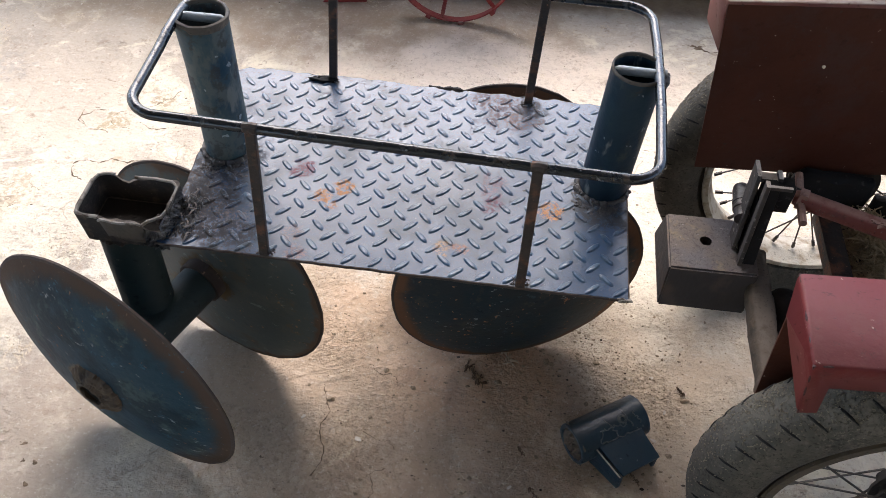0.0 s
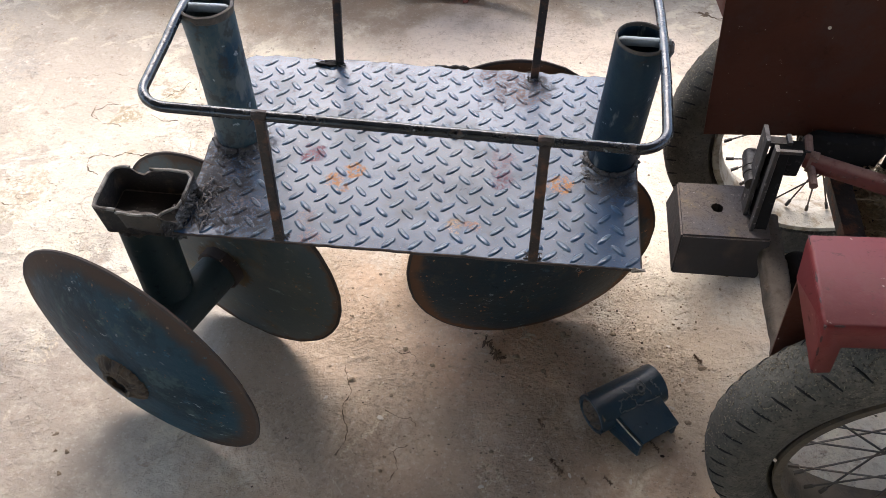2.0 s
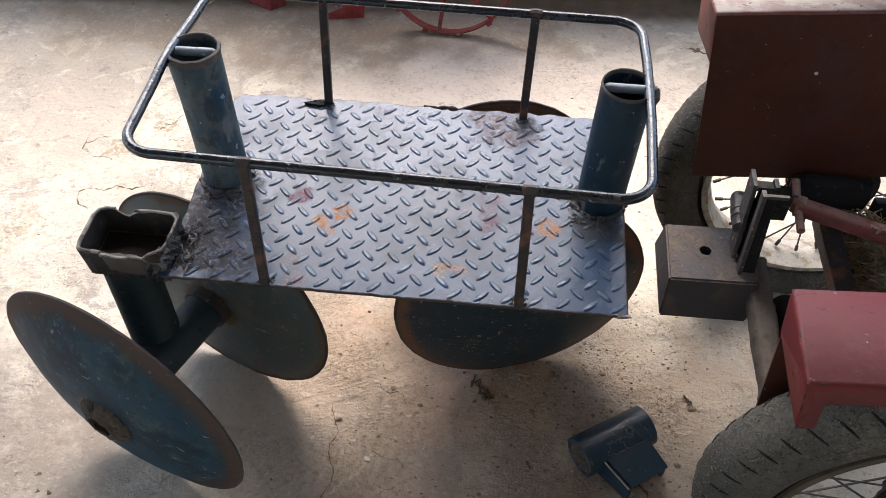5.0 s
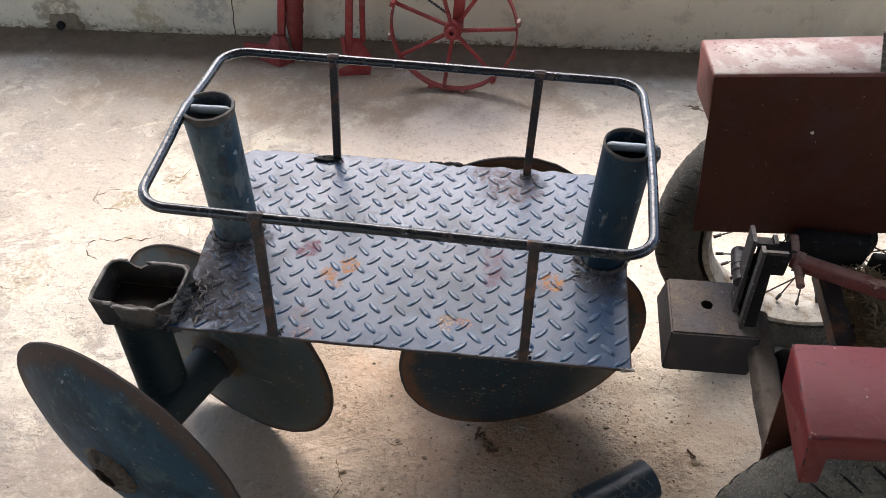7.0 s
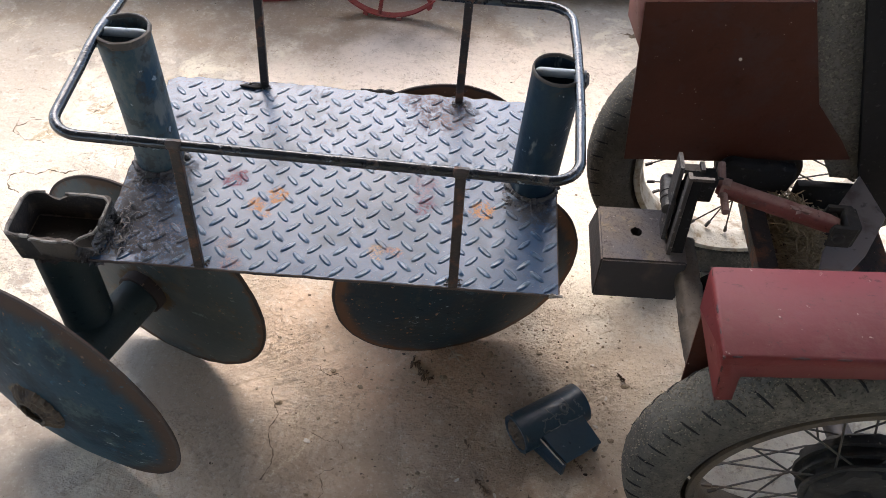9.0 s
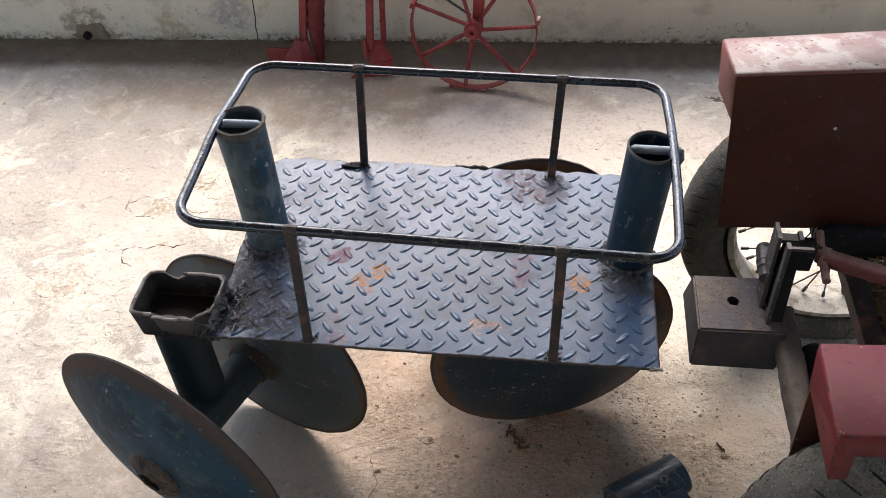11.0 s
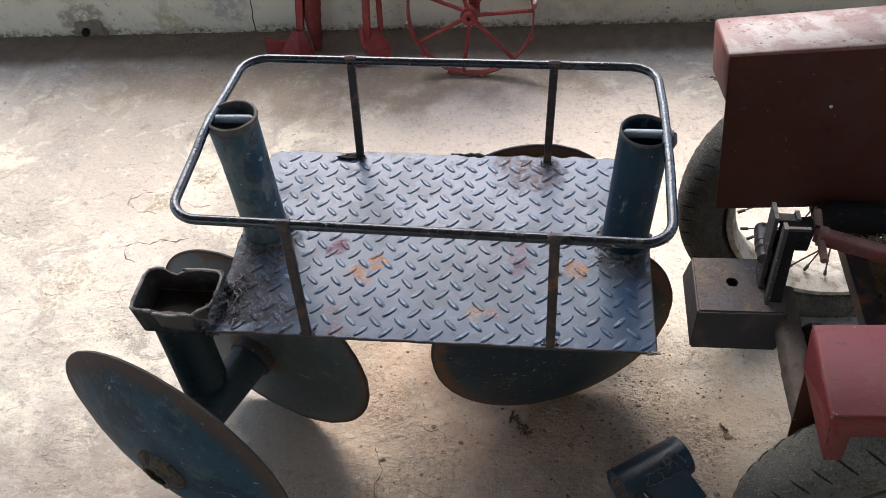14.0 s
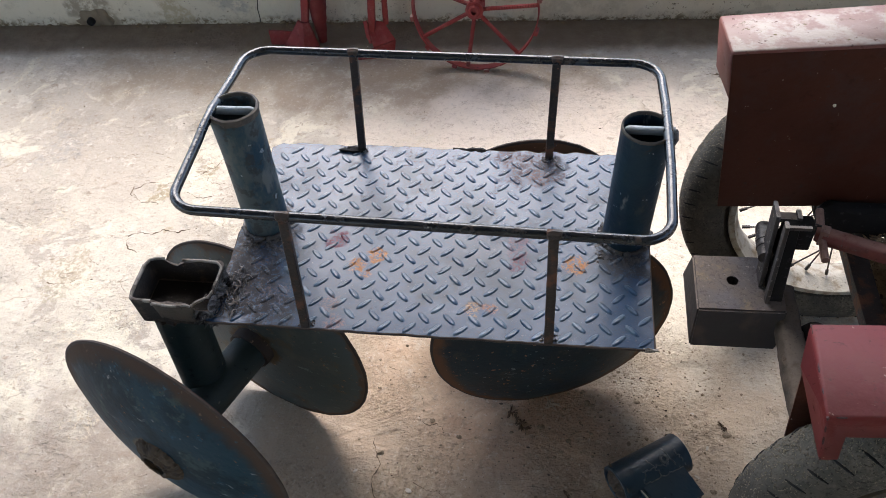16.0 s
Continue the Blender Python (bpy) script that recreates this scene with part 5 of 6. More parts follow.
def wheel(cx, cy, facing, rim_paint):
    """A spoked wheel: tyre, rim, hub drum and spokes."""
    c = Vector((cx, cy, RT))
    ax = Vector((0, 1, 0))
    wide = 0.066
    prof = []
    for k in range(32):
        a = 2 * math.pi * k / 32
        s, q = math.sin(a), math.cos(a)
        r = (RW + 0.012 + RT) / 2 + (RT - RW - 0.012) / 2 * q
        h = wide * (abs(s) ** 0.75) * (1 if s > 0 else -1)
        if r < RW + 0.03:
            h *= 0.64
        prof.append((min(r, RT), h))
    tyre = part("tyre", revolve(B(), prof, c, ax, 96, True), RUBBER, tractor, "dusty black rubber tyre with caked mud")
    bm = B()
    rnd = random.Random(int(cx * 1000))
    for k in range(900):
        a = radians(rnd.gauss(142, 22))
        h = rnd.uniform(-0.056, 0.05)
        q = math.sqrt(max(0.0, 1 - ((abs(h) / 0.066) ** 1.3333) ** 2))
        r = (RW + 0.012 + RT) / 2 + (RT - RW - 0.012) / 2 * q + 0.0006
        p = c + Vector((r * math.cos(a), h, r * math.sin(a)))
        d = Vector((rnd.gauss(0, 1), rnd.gauss(0, 1), rnd.gauss(0, 1)))
        n = Vector((math.cos(a), h * 9, math.sin(a))).normalized()
        d = (d - n * d.dot(n) * 0.8).normalized() * rnd.uniform(0.002, 0.0065)
        if k % 3:
            lump(bm, p, (0.0010 + 0.0012 * rnd.random(), 0.0012, 0.0010), k * 0.61, 0.7, 1)
        else:
            tube(bm, [p - d * 0.5, p + d * 0.5], 0.0008, 3)
    tagged(part("caked_chaff", bm, CHAFF, tyre), "dry chaff stuck to the dusty tread", kind="stuff")
    for side in (-1, 1):
        for k in range(54):
            groove = new("tread_groove", GROOVES[side])
            groove.parent = tyre
            groove.matrix_basis = Matrix.Translation((c - ROOT[tyre]) * K) @ Matrix.Rotation(2 * math.pi * (k + 0.25 * side) / 54, 4, "Y")
    rim = [(RW + 0.018, -0.052), (RW + 0.020, -0.046), (RW + 0.010, -0.036), (RW - 0.002, -0.014), (RW - 0.004, 0.0), (RW - 0.002, 0.014), (RW + 0.010, 0.036), (RW + 0.020, 0.046), (RW + 0.018, 0.052), (RW + 0.004, 0.052),
           (RW + 0.002, 0.040), (RW - 0.006, 0.014), (RW - 0.009, 0.0), (RW - 0.006, -0.014), (RW + 0.002, -0.040), (RW + 0.004, -0.052)]
    part("rim", revolve(B(), rim, c, ax, 80, True), rim_paint, tyre, "dirty steel rim")
    drum = [(0.0, -0.085), (0.03, -0.085), (0.034, -0.06), (0.085, -0.056), (0.092, -0.05), (0.092, 0.03), (0.06, 0.045), (0.0, 0.06)]
    bm = revolve(B(), [(r, h * facing) for r, h in drum], c, ax, 56)
    for v in bm.verts:
        v.co += 0.010 * noise.noise_vector(v.co * 26) + 0.004 * noise.noise_vector(v.co * 70)
    part("hub_drum", bm, GREASE, tyre, "greasy caked hub drum")
    for k in range(3):
        part("drum_rib", revolve(B(), [(0.088, -0.004), (0.104, -0.003), (0.104, 0.003), (0.088, 0.004)], c + ax * (-0.040 + 0.024 * k), ax, 48, True, 0.02), GREASE, tyre)
    for k in range(32):
        a = 2 * math.pi * k / 32
        lean = radians(24 if (k // 2) % 2 else -24)
        side = 1 if k % 2 else -1
        p = c + Vector((math.cos(a + lean) * 0.085, side * 0.035, math.sin(a + lean) * 0.085))
        q = c + Vector((math.cos(a) * (RW - 0.014), side * 0.004, math.sin(a) * (RW - 0.014)))
        part("spoke", tube(B(), [p, p.lerp(q, 0.9), p.lerp(q, 0.905), q], [0.0022, 0.0022, 0.0045, 0.0048], 6), SPOKE, tyre)
    return tyre


NEAR_Y, FAR_Y = -0.225, 0.625
wheel(1.502, NEAR_Y, 1, DIRTYRIM)
wheel(1.462, FAR_Y, -1, RIM)
part("axle_tube", tube(B(), [(1.50, NEAR_Y + 0.05, RT), (1.50, 0.10, 0.36), (1.48, 0.50, 0.36), (1.47, FAR_Y - 0.05, RT)], 0.024, 20), STEEL, tractor)

def folded(name, faces, folds, material, label, thick=0.003):
    """A sheet folded along rounded edges: faces share their corners, folds are pairs of corners."""
    bm = B()
    at = {}
    for f in faces:
        for p in f:
            if p not in at:
                at[p] = bm.verts.new(p)
        bm.faces.new([at[p] for p in f])
    bm.edges.ensure_lookup_table()
    es = [e for e in bm.edges if any(set(e.verts) == {at[a], at[b]} for a, b in folds)]
    bmesh.ops.bevel(bm, geom=es, offset=0.005, segments=4, affect="EDGES", profile=0.5)
    ob = part(name, bm, material, tractor, label, sharp=50)
    solid = ob.modifiers.new("thickness", "SOLIDIFY")
    solid.thickness, solid.offset = thick * K, 0
    return ob


# near mudguard
ZF = 0.905
A, Q, C, D = (1.111, -0.306, ZF), (1.114, -0.144, ZF), (1.95, -0.094, ZF), (1.95, -0.259, ZF)
E1, E2, E3, E4 = (1.95, -0.263, ZF - 0.025), (1.147, -0.307, ZF - 0.046), (1.156, -0.304, ZF - 0.117), (1.132, -0.304, ZF - 0.123)
E5 = (1.099, -0.200, ZF - 0.031)
guard = folded("mudguard", ((A, D, C, Q), (A, E4, E3, E2, E1, D), (A, Q, E5, E4)), ((A, D), (A, Q), (A, E4)), RED, "dusty red sheet-metal mudguard with folded edges")
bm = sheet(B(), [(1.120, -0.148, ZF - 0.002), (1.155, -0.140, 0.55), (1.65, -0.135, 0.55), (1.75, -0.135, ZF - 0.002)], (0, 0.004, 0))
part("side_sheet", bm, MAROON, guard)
for k, (p, q, n) in enumerate(((A, D, 150), (A, E4, 40), (A, Q, 40))):
    p, q = Vector(p), Vector(q)
    line = [p + (q - p) * i / n + Vector((0.0012, 0.0016, -0.0016)) for i in range(n + 1)]
    part("fold_wear", tube(B(), line, [max(0.0004, 0.0012 + 0.0032 * noise.noise(v * 45 + Vector((k, 0, 0)))) for v in line], 6), SCUFFRED, guard, "dark scuffs along the fold")

# far mudguard
YF = 0.555
A, Q, C, D = (1.062, YF - 0.013, 0.925), (1.050, YF + 0.124, 0.920), (1.58, YF + 0.163, 0.946), (1.405, YF - 0.013, 0.952)
E1, E2, E3, E4 = (1.406, YF - 0.014, 0.943), (1.063, YF - 0.014, 0.916), (1.076, YF - 0.012, 0.805), (1.060, YF + 0.10, 0.808)
guard = folded("mudguard", ((A, D, C, Q), (A, E2, E1, D), (A, Q, E4, E3, E2)), ((A, D), (A, Q), (A, E2)), DUSTRED, "red sheet-metal mudguard, its top white with dust")
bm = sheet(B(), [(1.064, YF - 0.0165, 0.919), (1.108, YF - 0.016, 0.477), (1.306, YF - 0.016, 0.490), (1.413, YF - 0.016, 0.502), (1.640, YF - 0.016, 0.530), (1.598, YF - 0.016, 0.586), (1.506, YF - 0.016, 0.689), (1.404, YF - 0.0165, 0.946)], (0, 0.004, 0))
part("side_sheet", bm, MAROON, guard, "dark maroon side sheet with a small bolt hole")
part("bright_bolt", revolve(B(), [(0, 0.004), (0.0032, 0.003), (0.004, 0)], (1.296, YF - 0.016, 0.796), (0, -1, 0), 12), PALE, guard)

# hitch block with its hole
bm = B()
top = [(1.042, 0.232), (1.237, 0.236), (1.238, 0.400), (1.042, 0.396)]
low = [(1.036, 0.203), (1.228, 0.206), (1.238, 0.430), (1.036, 0.425)]
a = [bm.verts.new((x, y, 0.454)) for x, y in top]
b = [bm.verts.new((x, y, 0.351)) for x, y in low]
for i in range(4):
    bm.faces.new((a[i], a[(i + 1) % 4], b[(i + 1) % 4], b[i]))
bm.faces.new(a)
bm.faces.new(b[::-1])
bmesh.ops.bevel(bm, geom=list(bm.edges), offset=0.004, segments=2, affect="EDGES")
lid = max(bm.faces, key=lambda f: f.calc_center_median().z)
corners = list(lid.verts)
bm.faces.remove(lid)
HX, HY = 1.127, 0.322
ring, deep = [], []
for k in range(24):
    a = 2 * math.pi * k / 24
    r = 0.0135 * (1 + 0.22 * noise.noise(Vector((math.cos(a) * 2, math.sin(a) * 2, 4))))
    ring.append(bm.verts.new((HX + r * math.cos(a), HY + r * math.sin(a), 0.454)))
    deep.append(bm.verts.new((HX + r * math.cos(a), HY + r * math.sin(a), 0.400)))
order = sorted(corners, key=lambda v: math.atan2(v.co.y - HY, v.co.x - HX) % (2 * math.pi))
near = [min(range(24), key=lambda k: (ring[k].co - v.co).length) for v in order]
for i, v in enumerate(order):
    j = (i + 1) % len(order)
    arc = []
    k = near[i]
    while True:
        arc.append(ring[k % 24])
        if k % 24 == near[j]:
            break
        k += 1
    bm.faces.new([v, order[j]] + arc[::-1])
for k in range(24):
    bm.faces.new((ring[k], ring[(k + 1) % 24], deep[(k + 1) % 24], deep[k]))
bm.faces.new(deep)
block = part("hitch_block", bm, BLOCK, tractor, "dusty pitted steel hitch block with a bolt hole")


def slanted(bm, p0, p1, wx, wy, bevel=0.0015):
    """A flat bar with level ends from p0 to p1, wx by wy across."""
    a, b = Vector(p0), Vector(p1)
    old = set(bm.verts)
    box(bm, (-wx / 2, -wy / 2, 0), (wx / 2, wy / 2, 1), bevel, 1)
    for v in bm.verts:
        if v not in old:
            v.co = a + Vector((v.co.x, v.co.y, 0)) + (b - a) * v.co.z
    return bm


part("upright_lug", slanted(B(), (1.187, 0.330, 0.450), (1.184, 0.352, 0.662), 0.009, 0.050), PLATE, block)
bm = box(B(), (1.189, 0.337, 0.636), (1.236, 0.359, 0.647), 0.002)
box(bm, (1.226, 0.333, 0.631), (1.236, 0.361, 0.655), 0.002)
part("lug_arm", bm, PLATE, block, "dusty welded arm")
# black strip paints the shaded front of the near lug
part("lug_dark_front", slanted(B(), (1.214, 0.272, 0.4545), (1.211, 0.306, 0.650), 0.028, 0.012), BLACK, block)
bm = slanted(B(), (1.195, 0.268, 0.450), (1.196, 0.300, 0.668), 0.009, 0.020)
box(bm, (1.198, 0.296, 0.654), (1.248, 0.304, 0.663), 0.002)
part("upright_lug", bm, PLATE, block)
bm = B()
lump(bm, (1.198, 0.275, 0.456), (0.012, 0.022, 0.006), 3, 0.5, 2)
lump(bm, (1.192, 0.335, 0.455), (0.008, 0.030, 0.006), 8, 0.5, 2)
part("weld_bead", bm, PLATE, block)
pin = [(0.335, 0.018), (0.362, 0.018), (0.363, 0.0205), (0.374, 0.0205), (0.375, 0.0185), (0.381, 0.0185), (0.382, 0.0205), (0.393, 0.0205), (0.394, 0.0190), (0.424, 0.0190), (0.434, 0.0165), (0.438, 0.010)]
part("pivot_pin", tube(B(), [(1.186 + (y - 0.335) * 0.06, y - 0.008, 0.532) for y, r in pin], [r for y, r in pin], 20), PLATE, block)
bm = box(B(), (1.200, 0.312, 0.578), (1.262, 0.352, 0.646), 0.004)
slanted(bm, (1.214, 0.304, 0.4545), (1.212, 0.330, 0.600), 0.028, 0.050)
part("clevis", bm, BLACK, block)

# top link
part("threaded_rod", tube(B(), [(1.215, 0.385, 0.60), (1.30, 0.345, 0.60)], 0.013, 14), STEEL, tractor)
part("chipped_paint", lump(B(), (1.440, 0.278, 0.6135), (0.020, 0.011, 0.0055), 7.7, 1.1, 3), PINK, tractor, "pale chipped patch on the tube")
part("top_link", tube(B(), [(1.275, 0.343, 0.60), (1.29, 0.338, 0.60), (1.50, 0.262, 0.595), (1.52, 0.256, 0.595)], [0.015, 0.0205, 0.0205, 0.016], 18), LINKRED, tractor, "red turnbuckle tube with chipped paint")
part("turning_handle", tube(B(), [(1.296, 0.415, 0.60), (1.287, 0.34, 0.60), (1.284, 0.268, 0.598)], 0.0088, 10), PINK, tractor)
part("lock_nut", tube(B(), [(1.283, 0.341, 0.60), (1.300, 0.335, 0.60)], 0.0235, 6), PINK, tractor)
bracket = part("link_bracket", box(B(), (1.528, 0.226, 0.560), (1.556, 0.286, 0.624), 0.006), GREASE, tractor, "greasy forged bracket")
for dy in (-0.030, 0.030):
    part("bracket_ear", slanted(B(), (1.522, 0.256 + dy, 0.566), (1.522, 0.256 + dy, 0.624), 0.052, 0.009, 0.003), GREASE, bracket)
part("bracket_pin", tube(B(), [(1.513, 0.212, 0.596), (1.513, 0.214, 0.596), (1.513, 0.300, 0.596), (1.513, 0.302, 0.596)], [0.008, 0.013, 0.013, 0.008], 12), GREASE, bracket)
# draw bar, upright and dark rear plates
bm = B()
rings = []
for k in range(61):
    y = 0.335 - 0.455 * k / 60
    cx = 1.246 - 0.010 * max(0.0, -y) / 0.1 - 0.004 * noise.noise(Vector((y * 14, 2, 0)))
    ring = []
    for j in range(20):
        a = 2 * math.pi * j / 20
        c, d = math.cos(a), math.sin(a)
        r = 1 / (abs(c) ** 3.2 + abs(d) ** 3.2) ** (1 / 3.2)
        at = Vector((cx + 0.028 * r * c, y, 0.408 + 0.026 * r * d))
        out = Vector((c, 0, d))
        ring.append(bm.verts.new(at + out * (0.0030 * noise.noise(at * 28) + 0.0022 * noise.noise(at * 75) + 0.005 * max(0.0, noise.noise(at * 17 + Vector((5, 0, 0))) - 0.15))))
    rings.append(ring)
for p, q in zip(rings, rings[1:]):
    for j in range(20):
        bm.faces.new((p[j], p[(j + 1) % 20], q[(j + 1) % 20], q[j]))
bm.faces.new(rings[0][::-1])
bm.faces.new(rings[-1])
part("draw_bar", bm, BAR, tractor, "brown dusty draw bar caked with dirt", sharp=60)
bm = B()
for k, (x, y, z, r) in enumerate(((1.224, 0.215, 0.420, 0.011), (1.220, 0.190, 0.412, 0.008), (1.228, 0.060, 0.428, 0.009), (1.258, 0.155, 0.432, 0.010), (1.242, 0.100, 0.433, 0.007), (1.223, 0.128, 0.424, 0.006))):
    lump(bm, (x, y, z), (r, r * 1.5, r * 0.6), k * 2.3, 0.9, 3)
part("dirt_cake", bm, FITMUD, tractor, "crust of dried dirt on the draw bar")
bm = sheet(B(), [(1.395, 0.47, 0.452), (1.399, 0.12, 0.452), (1.444, 0.12, 0.452), (1.443, 0.47, 0.452)], (0, 0, -0.035), 0.002)
part("frame_bar", bm, POST, tractor)
bm = box(B(), (1.335, 0.500, 0.432), (1.520, 0.534, 0.520), 0.020, 3)
bmesh.ops.subdivide_edges(bm, edges=bm.edges[:], cuts=3, use_grid_fill=True)
for v in bm.verts:
    v.co += Vector((0.010, 0.006, 0.012)) * noise.noise(v.co * 32)
part("gearbox", bm, BLACK, tractor, "greasy black casing")
part("axle_cap", revolve(B(), [(0.0, 0.035), (0.018, 0.033), (0.032, 0.022), (0.040, 0.004), (0.042, -0.05)], (1.305, 0.212, 0.395), (0, 0, 1), 28), BLACK, tractor)
# added black plate that hides bright floor beside the draw bar
bm = box(B(), (1.262, 0.02, 0.34), (1.40, 0.235, 0.39), 0.008)
part("dark_gap_plate", bm, BLACK, tractor)
bm = box(B(), (1.45, 0.12, 0.33), (1.75, 0.50, 0.385), 0.01)
part("axle_housing", bm, POST, tractor)
# added black bar, placed to fit a dark gap in the camera's view
part("dark_gap_bar", box(B(), (1.525, 0.488, 0.395), (1.70, 0.512, 0.480), 0.006), BLACK, tractor)
bm = sheet(B(), [(1.552, 0.30, 0.52), (1.574, 0.38, 0.52), (1.657, 0.498, 0.52), (1.684, 0.364, 0.52), (1.612, 0.25, 0.52), (1.567, 0.20, 0.52), (1.500, 0.20, 0.52), (1.520, 0.255, 0.52)], (0, 0, -0.012), 0.002)
part("gear_plate", bm, BALLAST, tractor, "dusty grey plate")
bm = sheet(B(), [(1.36, YF - 0.008, 1.04), (1.52, YF - 0.008, 1.04), (1.615, YF - 0.008, 0.745), (1.715, YF - 0.008, 0.46), (1.62, YF - 0.008, 0.46), (1.45, YF - 0.008, 0.72)], (0, 0.005, 0))
part("mud_flap", bm, MUD, tractor, "mud-crusted grey flap")
bm = sheet(B(), [(1.465, YF - 0.03, 1.05), (1.497, YF - 0.03, 0.963), (1.587, YF - 0.03, 0.725), (1.669, YF - 0.03, 0.505), (1.693, YF - 0.03, 0.454), (1.735, YF - 0.03, 0.345), (2.10, YF - 0.03, 0.33), (2.10, YF - 0.03, 1.05)], (0, 0.02, 0), 0.004)
part("rear_panel", bm, BLACK, tractor)
# dry grass caught on the axle
bm = B()
for i in range(1700):
    x, y = random.gauss(1.515, 0.045), random.uniform(0.15, 0.50)
    z = 0.392 + 0.070 * random.random() * math.exp(-((x - 1.515) / 0.06) ** 2)
    if x < 1.462:
        continue
    a, l = random.uniform(0, 6.28), random.uniform(0.02, 0.06)
    d = Vector((math.cos(a), math.sin(a), random.uniform(-0.2, 0.35))) * l
    tube(bm, [(x, y, z), Vector((x, y, z)) + d * 0.5 + Vector((0, 0, 0.004)), Vector((x, y, z)) + d], 0.0016, 3)
tagged(part("dry_grass", bm, STRAW), "tangle of dry grass caught on the tractor's axle", "dry grass", kind="stuff")

# ---- the red seeder by the wall ----
seeder = thing("seeder", 0.1, 1.8, 0, "red hand seeder with a lugged spoked wheel and furrow openers", "seeder")
SC, SR = Vector((0.372, 1.775, 0.249)), 0.238
SA = Vector((0.05, 0.985, -0.174)).normalized()  # the wheel leans towards the wall, by an angle fitted to the camera's view
su = SA.cross(Vector((0, 0, 1))).normalized()
sv = su.cross(SA)
sw = part("lug_wheel", revolve(B(), [(SR, -0.019), (SR + 0.005, -0.019), (SR + 0.005, 0.019), (SR, 0.019)], SC, SA, 72, True), SEEDRED, seeder, "red steel wheel with lugs")
for k in range(12):
    a = 2 * math.pi * (k + 0.35) / 12
    o = su * math.cos(a) + sv * math.sin(a)
    m = Matrix((o, SA, o.cross(SA))).transposed().to_4x4()
    m.translation = SC + o * (SR + 0.009)
    part("lug", box(B(), (-0.006, -0.022, -0.010), (0.008, 0.022, 0.010), 0.002, 1, m), DUSTRED if k % 3 == 0 else SEEDRED, sw)
for k in range(7):
    a = 2 * math.pi * (k + 0.1) / 7
    o = su * math.cos(a) + sv * math.sin(a)
    p, q = SC + o * 0.02 + SA * (0.012 if k % 2 else -0.012), SC + o * (SR + 0.001)
    part("spoke", tube(B(), [p.lerp(q, f / 44) for f in range(45)], [0.0088 if f % 2 else 0.0070 for f in range(45)], 8), SEEDRED, sw)
part("hub", revolve(B(), [(0.0, -0.030), (0.008, -0.030), (0.009, -0.045), (0.020, -0.045), (0.023, -0.04), (0.023, -0.028), (0.034, -0.027), (0.034, 0.03), (0.0, 0.03)], SC, SA, 28), SEEDRED, sw)
part("fork_arm", box(B(), (-0.021, -0.012, 0.0), (0.021, 0.012, 0.42), 0.003, 2, Matrix.Translation(SC + Vector((0.012, 0.035, 0.0))) @ Matrix.Rotation(radians(4), 4, "Y")), SEEDRED, seeder)
bm = B()
for i in range(26):
    p = SC + Vector((-0.02 - i * 0.0085, 0.05, 0.03 + i * 0.0062))
    lump(bm, p, (0.0065, 0.006, 0.0065), i, 0.1)
part("chain", bm, STEEL, seeder, "dark roller chain")
# first furrow opener: leaning shank, folded shoe, side plate and ribbed hose
shank = part("shank", slanted(B(), (-0.352, 1.88, 0.06), (-0.255, 1.90, 0.70), 0.030, 0.026, 0.003), SEEDRED, seeder)
bm = B()
sheet(bm, [(-0.372, 1.862, 0.125), (-0.345, 1.852, 0.120), (-0.352, 1.815, 0.0), (-0.452, 1.865, 0.0)], (0.002, 0.012, 0), 0.002)
sheet(bm, [(-0.345, 1.852, 0.120), (-0.326, 1.862, 0.118), (-0.300, 1.862, 0.0), (-0.352, 1.815, 0.0)], (0.0, 0.012, 0), 0.002)
sheet(bm, [(-0.512, 1.878, 0.068), (-0.412, 1.878, 0.062), (-0.400, 1.878, 0.0), (-0.512, 1.878, 0.0)], (0, 0.010, 0), 0.002)
part("furrow_opener", bm, SEEDRED, shank, "red folded furrow opener standing on the floor")
hose, radii = [], []
for k in range(40):
    z = 0.70 - 0.0178 * k
    low = max(0.0, (0.15 - z) / 0.15)
    hose.append((-0.205 - 0.155 * (0.70 - z) + 0.020 * low, 1.905, z))
    radii.append((0.034 - 0.018 * low) * (1.06 if k % 3 == 0 else 0.99))
part("seed_tube", tube(B(), hose, radii, 18), HOSE, shank, "red ribbed seed hose")
# second furrow opener
shank = part("shank", slanted(B(), (-0.062, 1.835, 0.05), (-0.002, 1.86, 0.70), 0.028, 0.026, 0.003), SEEDRED, seeder)
bm = B()
x, y = -0.045, 1.835
sheet(bm, [(x - 0.095, y - 0.060, 0.0), (x + 0.074, y - 0.028, 0.0), (x + 0.086, y - 0.028, 0.078), (x - 0.004, y - 0.045, 0.050), (x - 0.080, y - 0.056, 0.016)], (0, 0.008, 0), 0.002)
sheet(bm, [(x - 0.004, y - 0.043, 0.050), (x + 0.086, y - 0.026, 0.079), (x + 0.034, y + 0.02, 0.128), (x - 0.012, y + 0.02, 0.135), (x - 0.020, y - 0.02, 0.100)], (0, 0, 0.006), 0.002)
sheet(bm, [(x - 0.040, y - 0.012, 0.150), (x - 0.022, y - 0.018, 0.158), (x - 0.016, y - 0.030, 0.060), (x - 0.034, y - 0.022, 0.085)], (0, 0.008, 0), 0.001)
part("furrow_opener", bm, SEEDRED, shank, "red furrow opener standing on the floor")
part("seed_tube", tube(B(), [(0.030 - 0.034 * (1 - k / 24), 1.865, 0.12 + 0.58 * k / 24) for k in range(25)], 0.0115, 14), SEEDRED, shank)
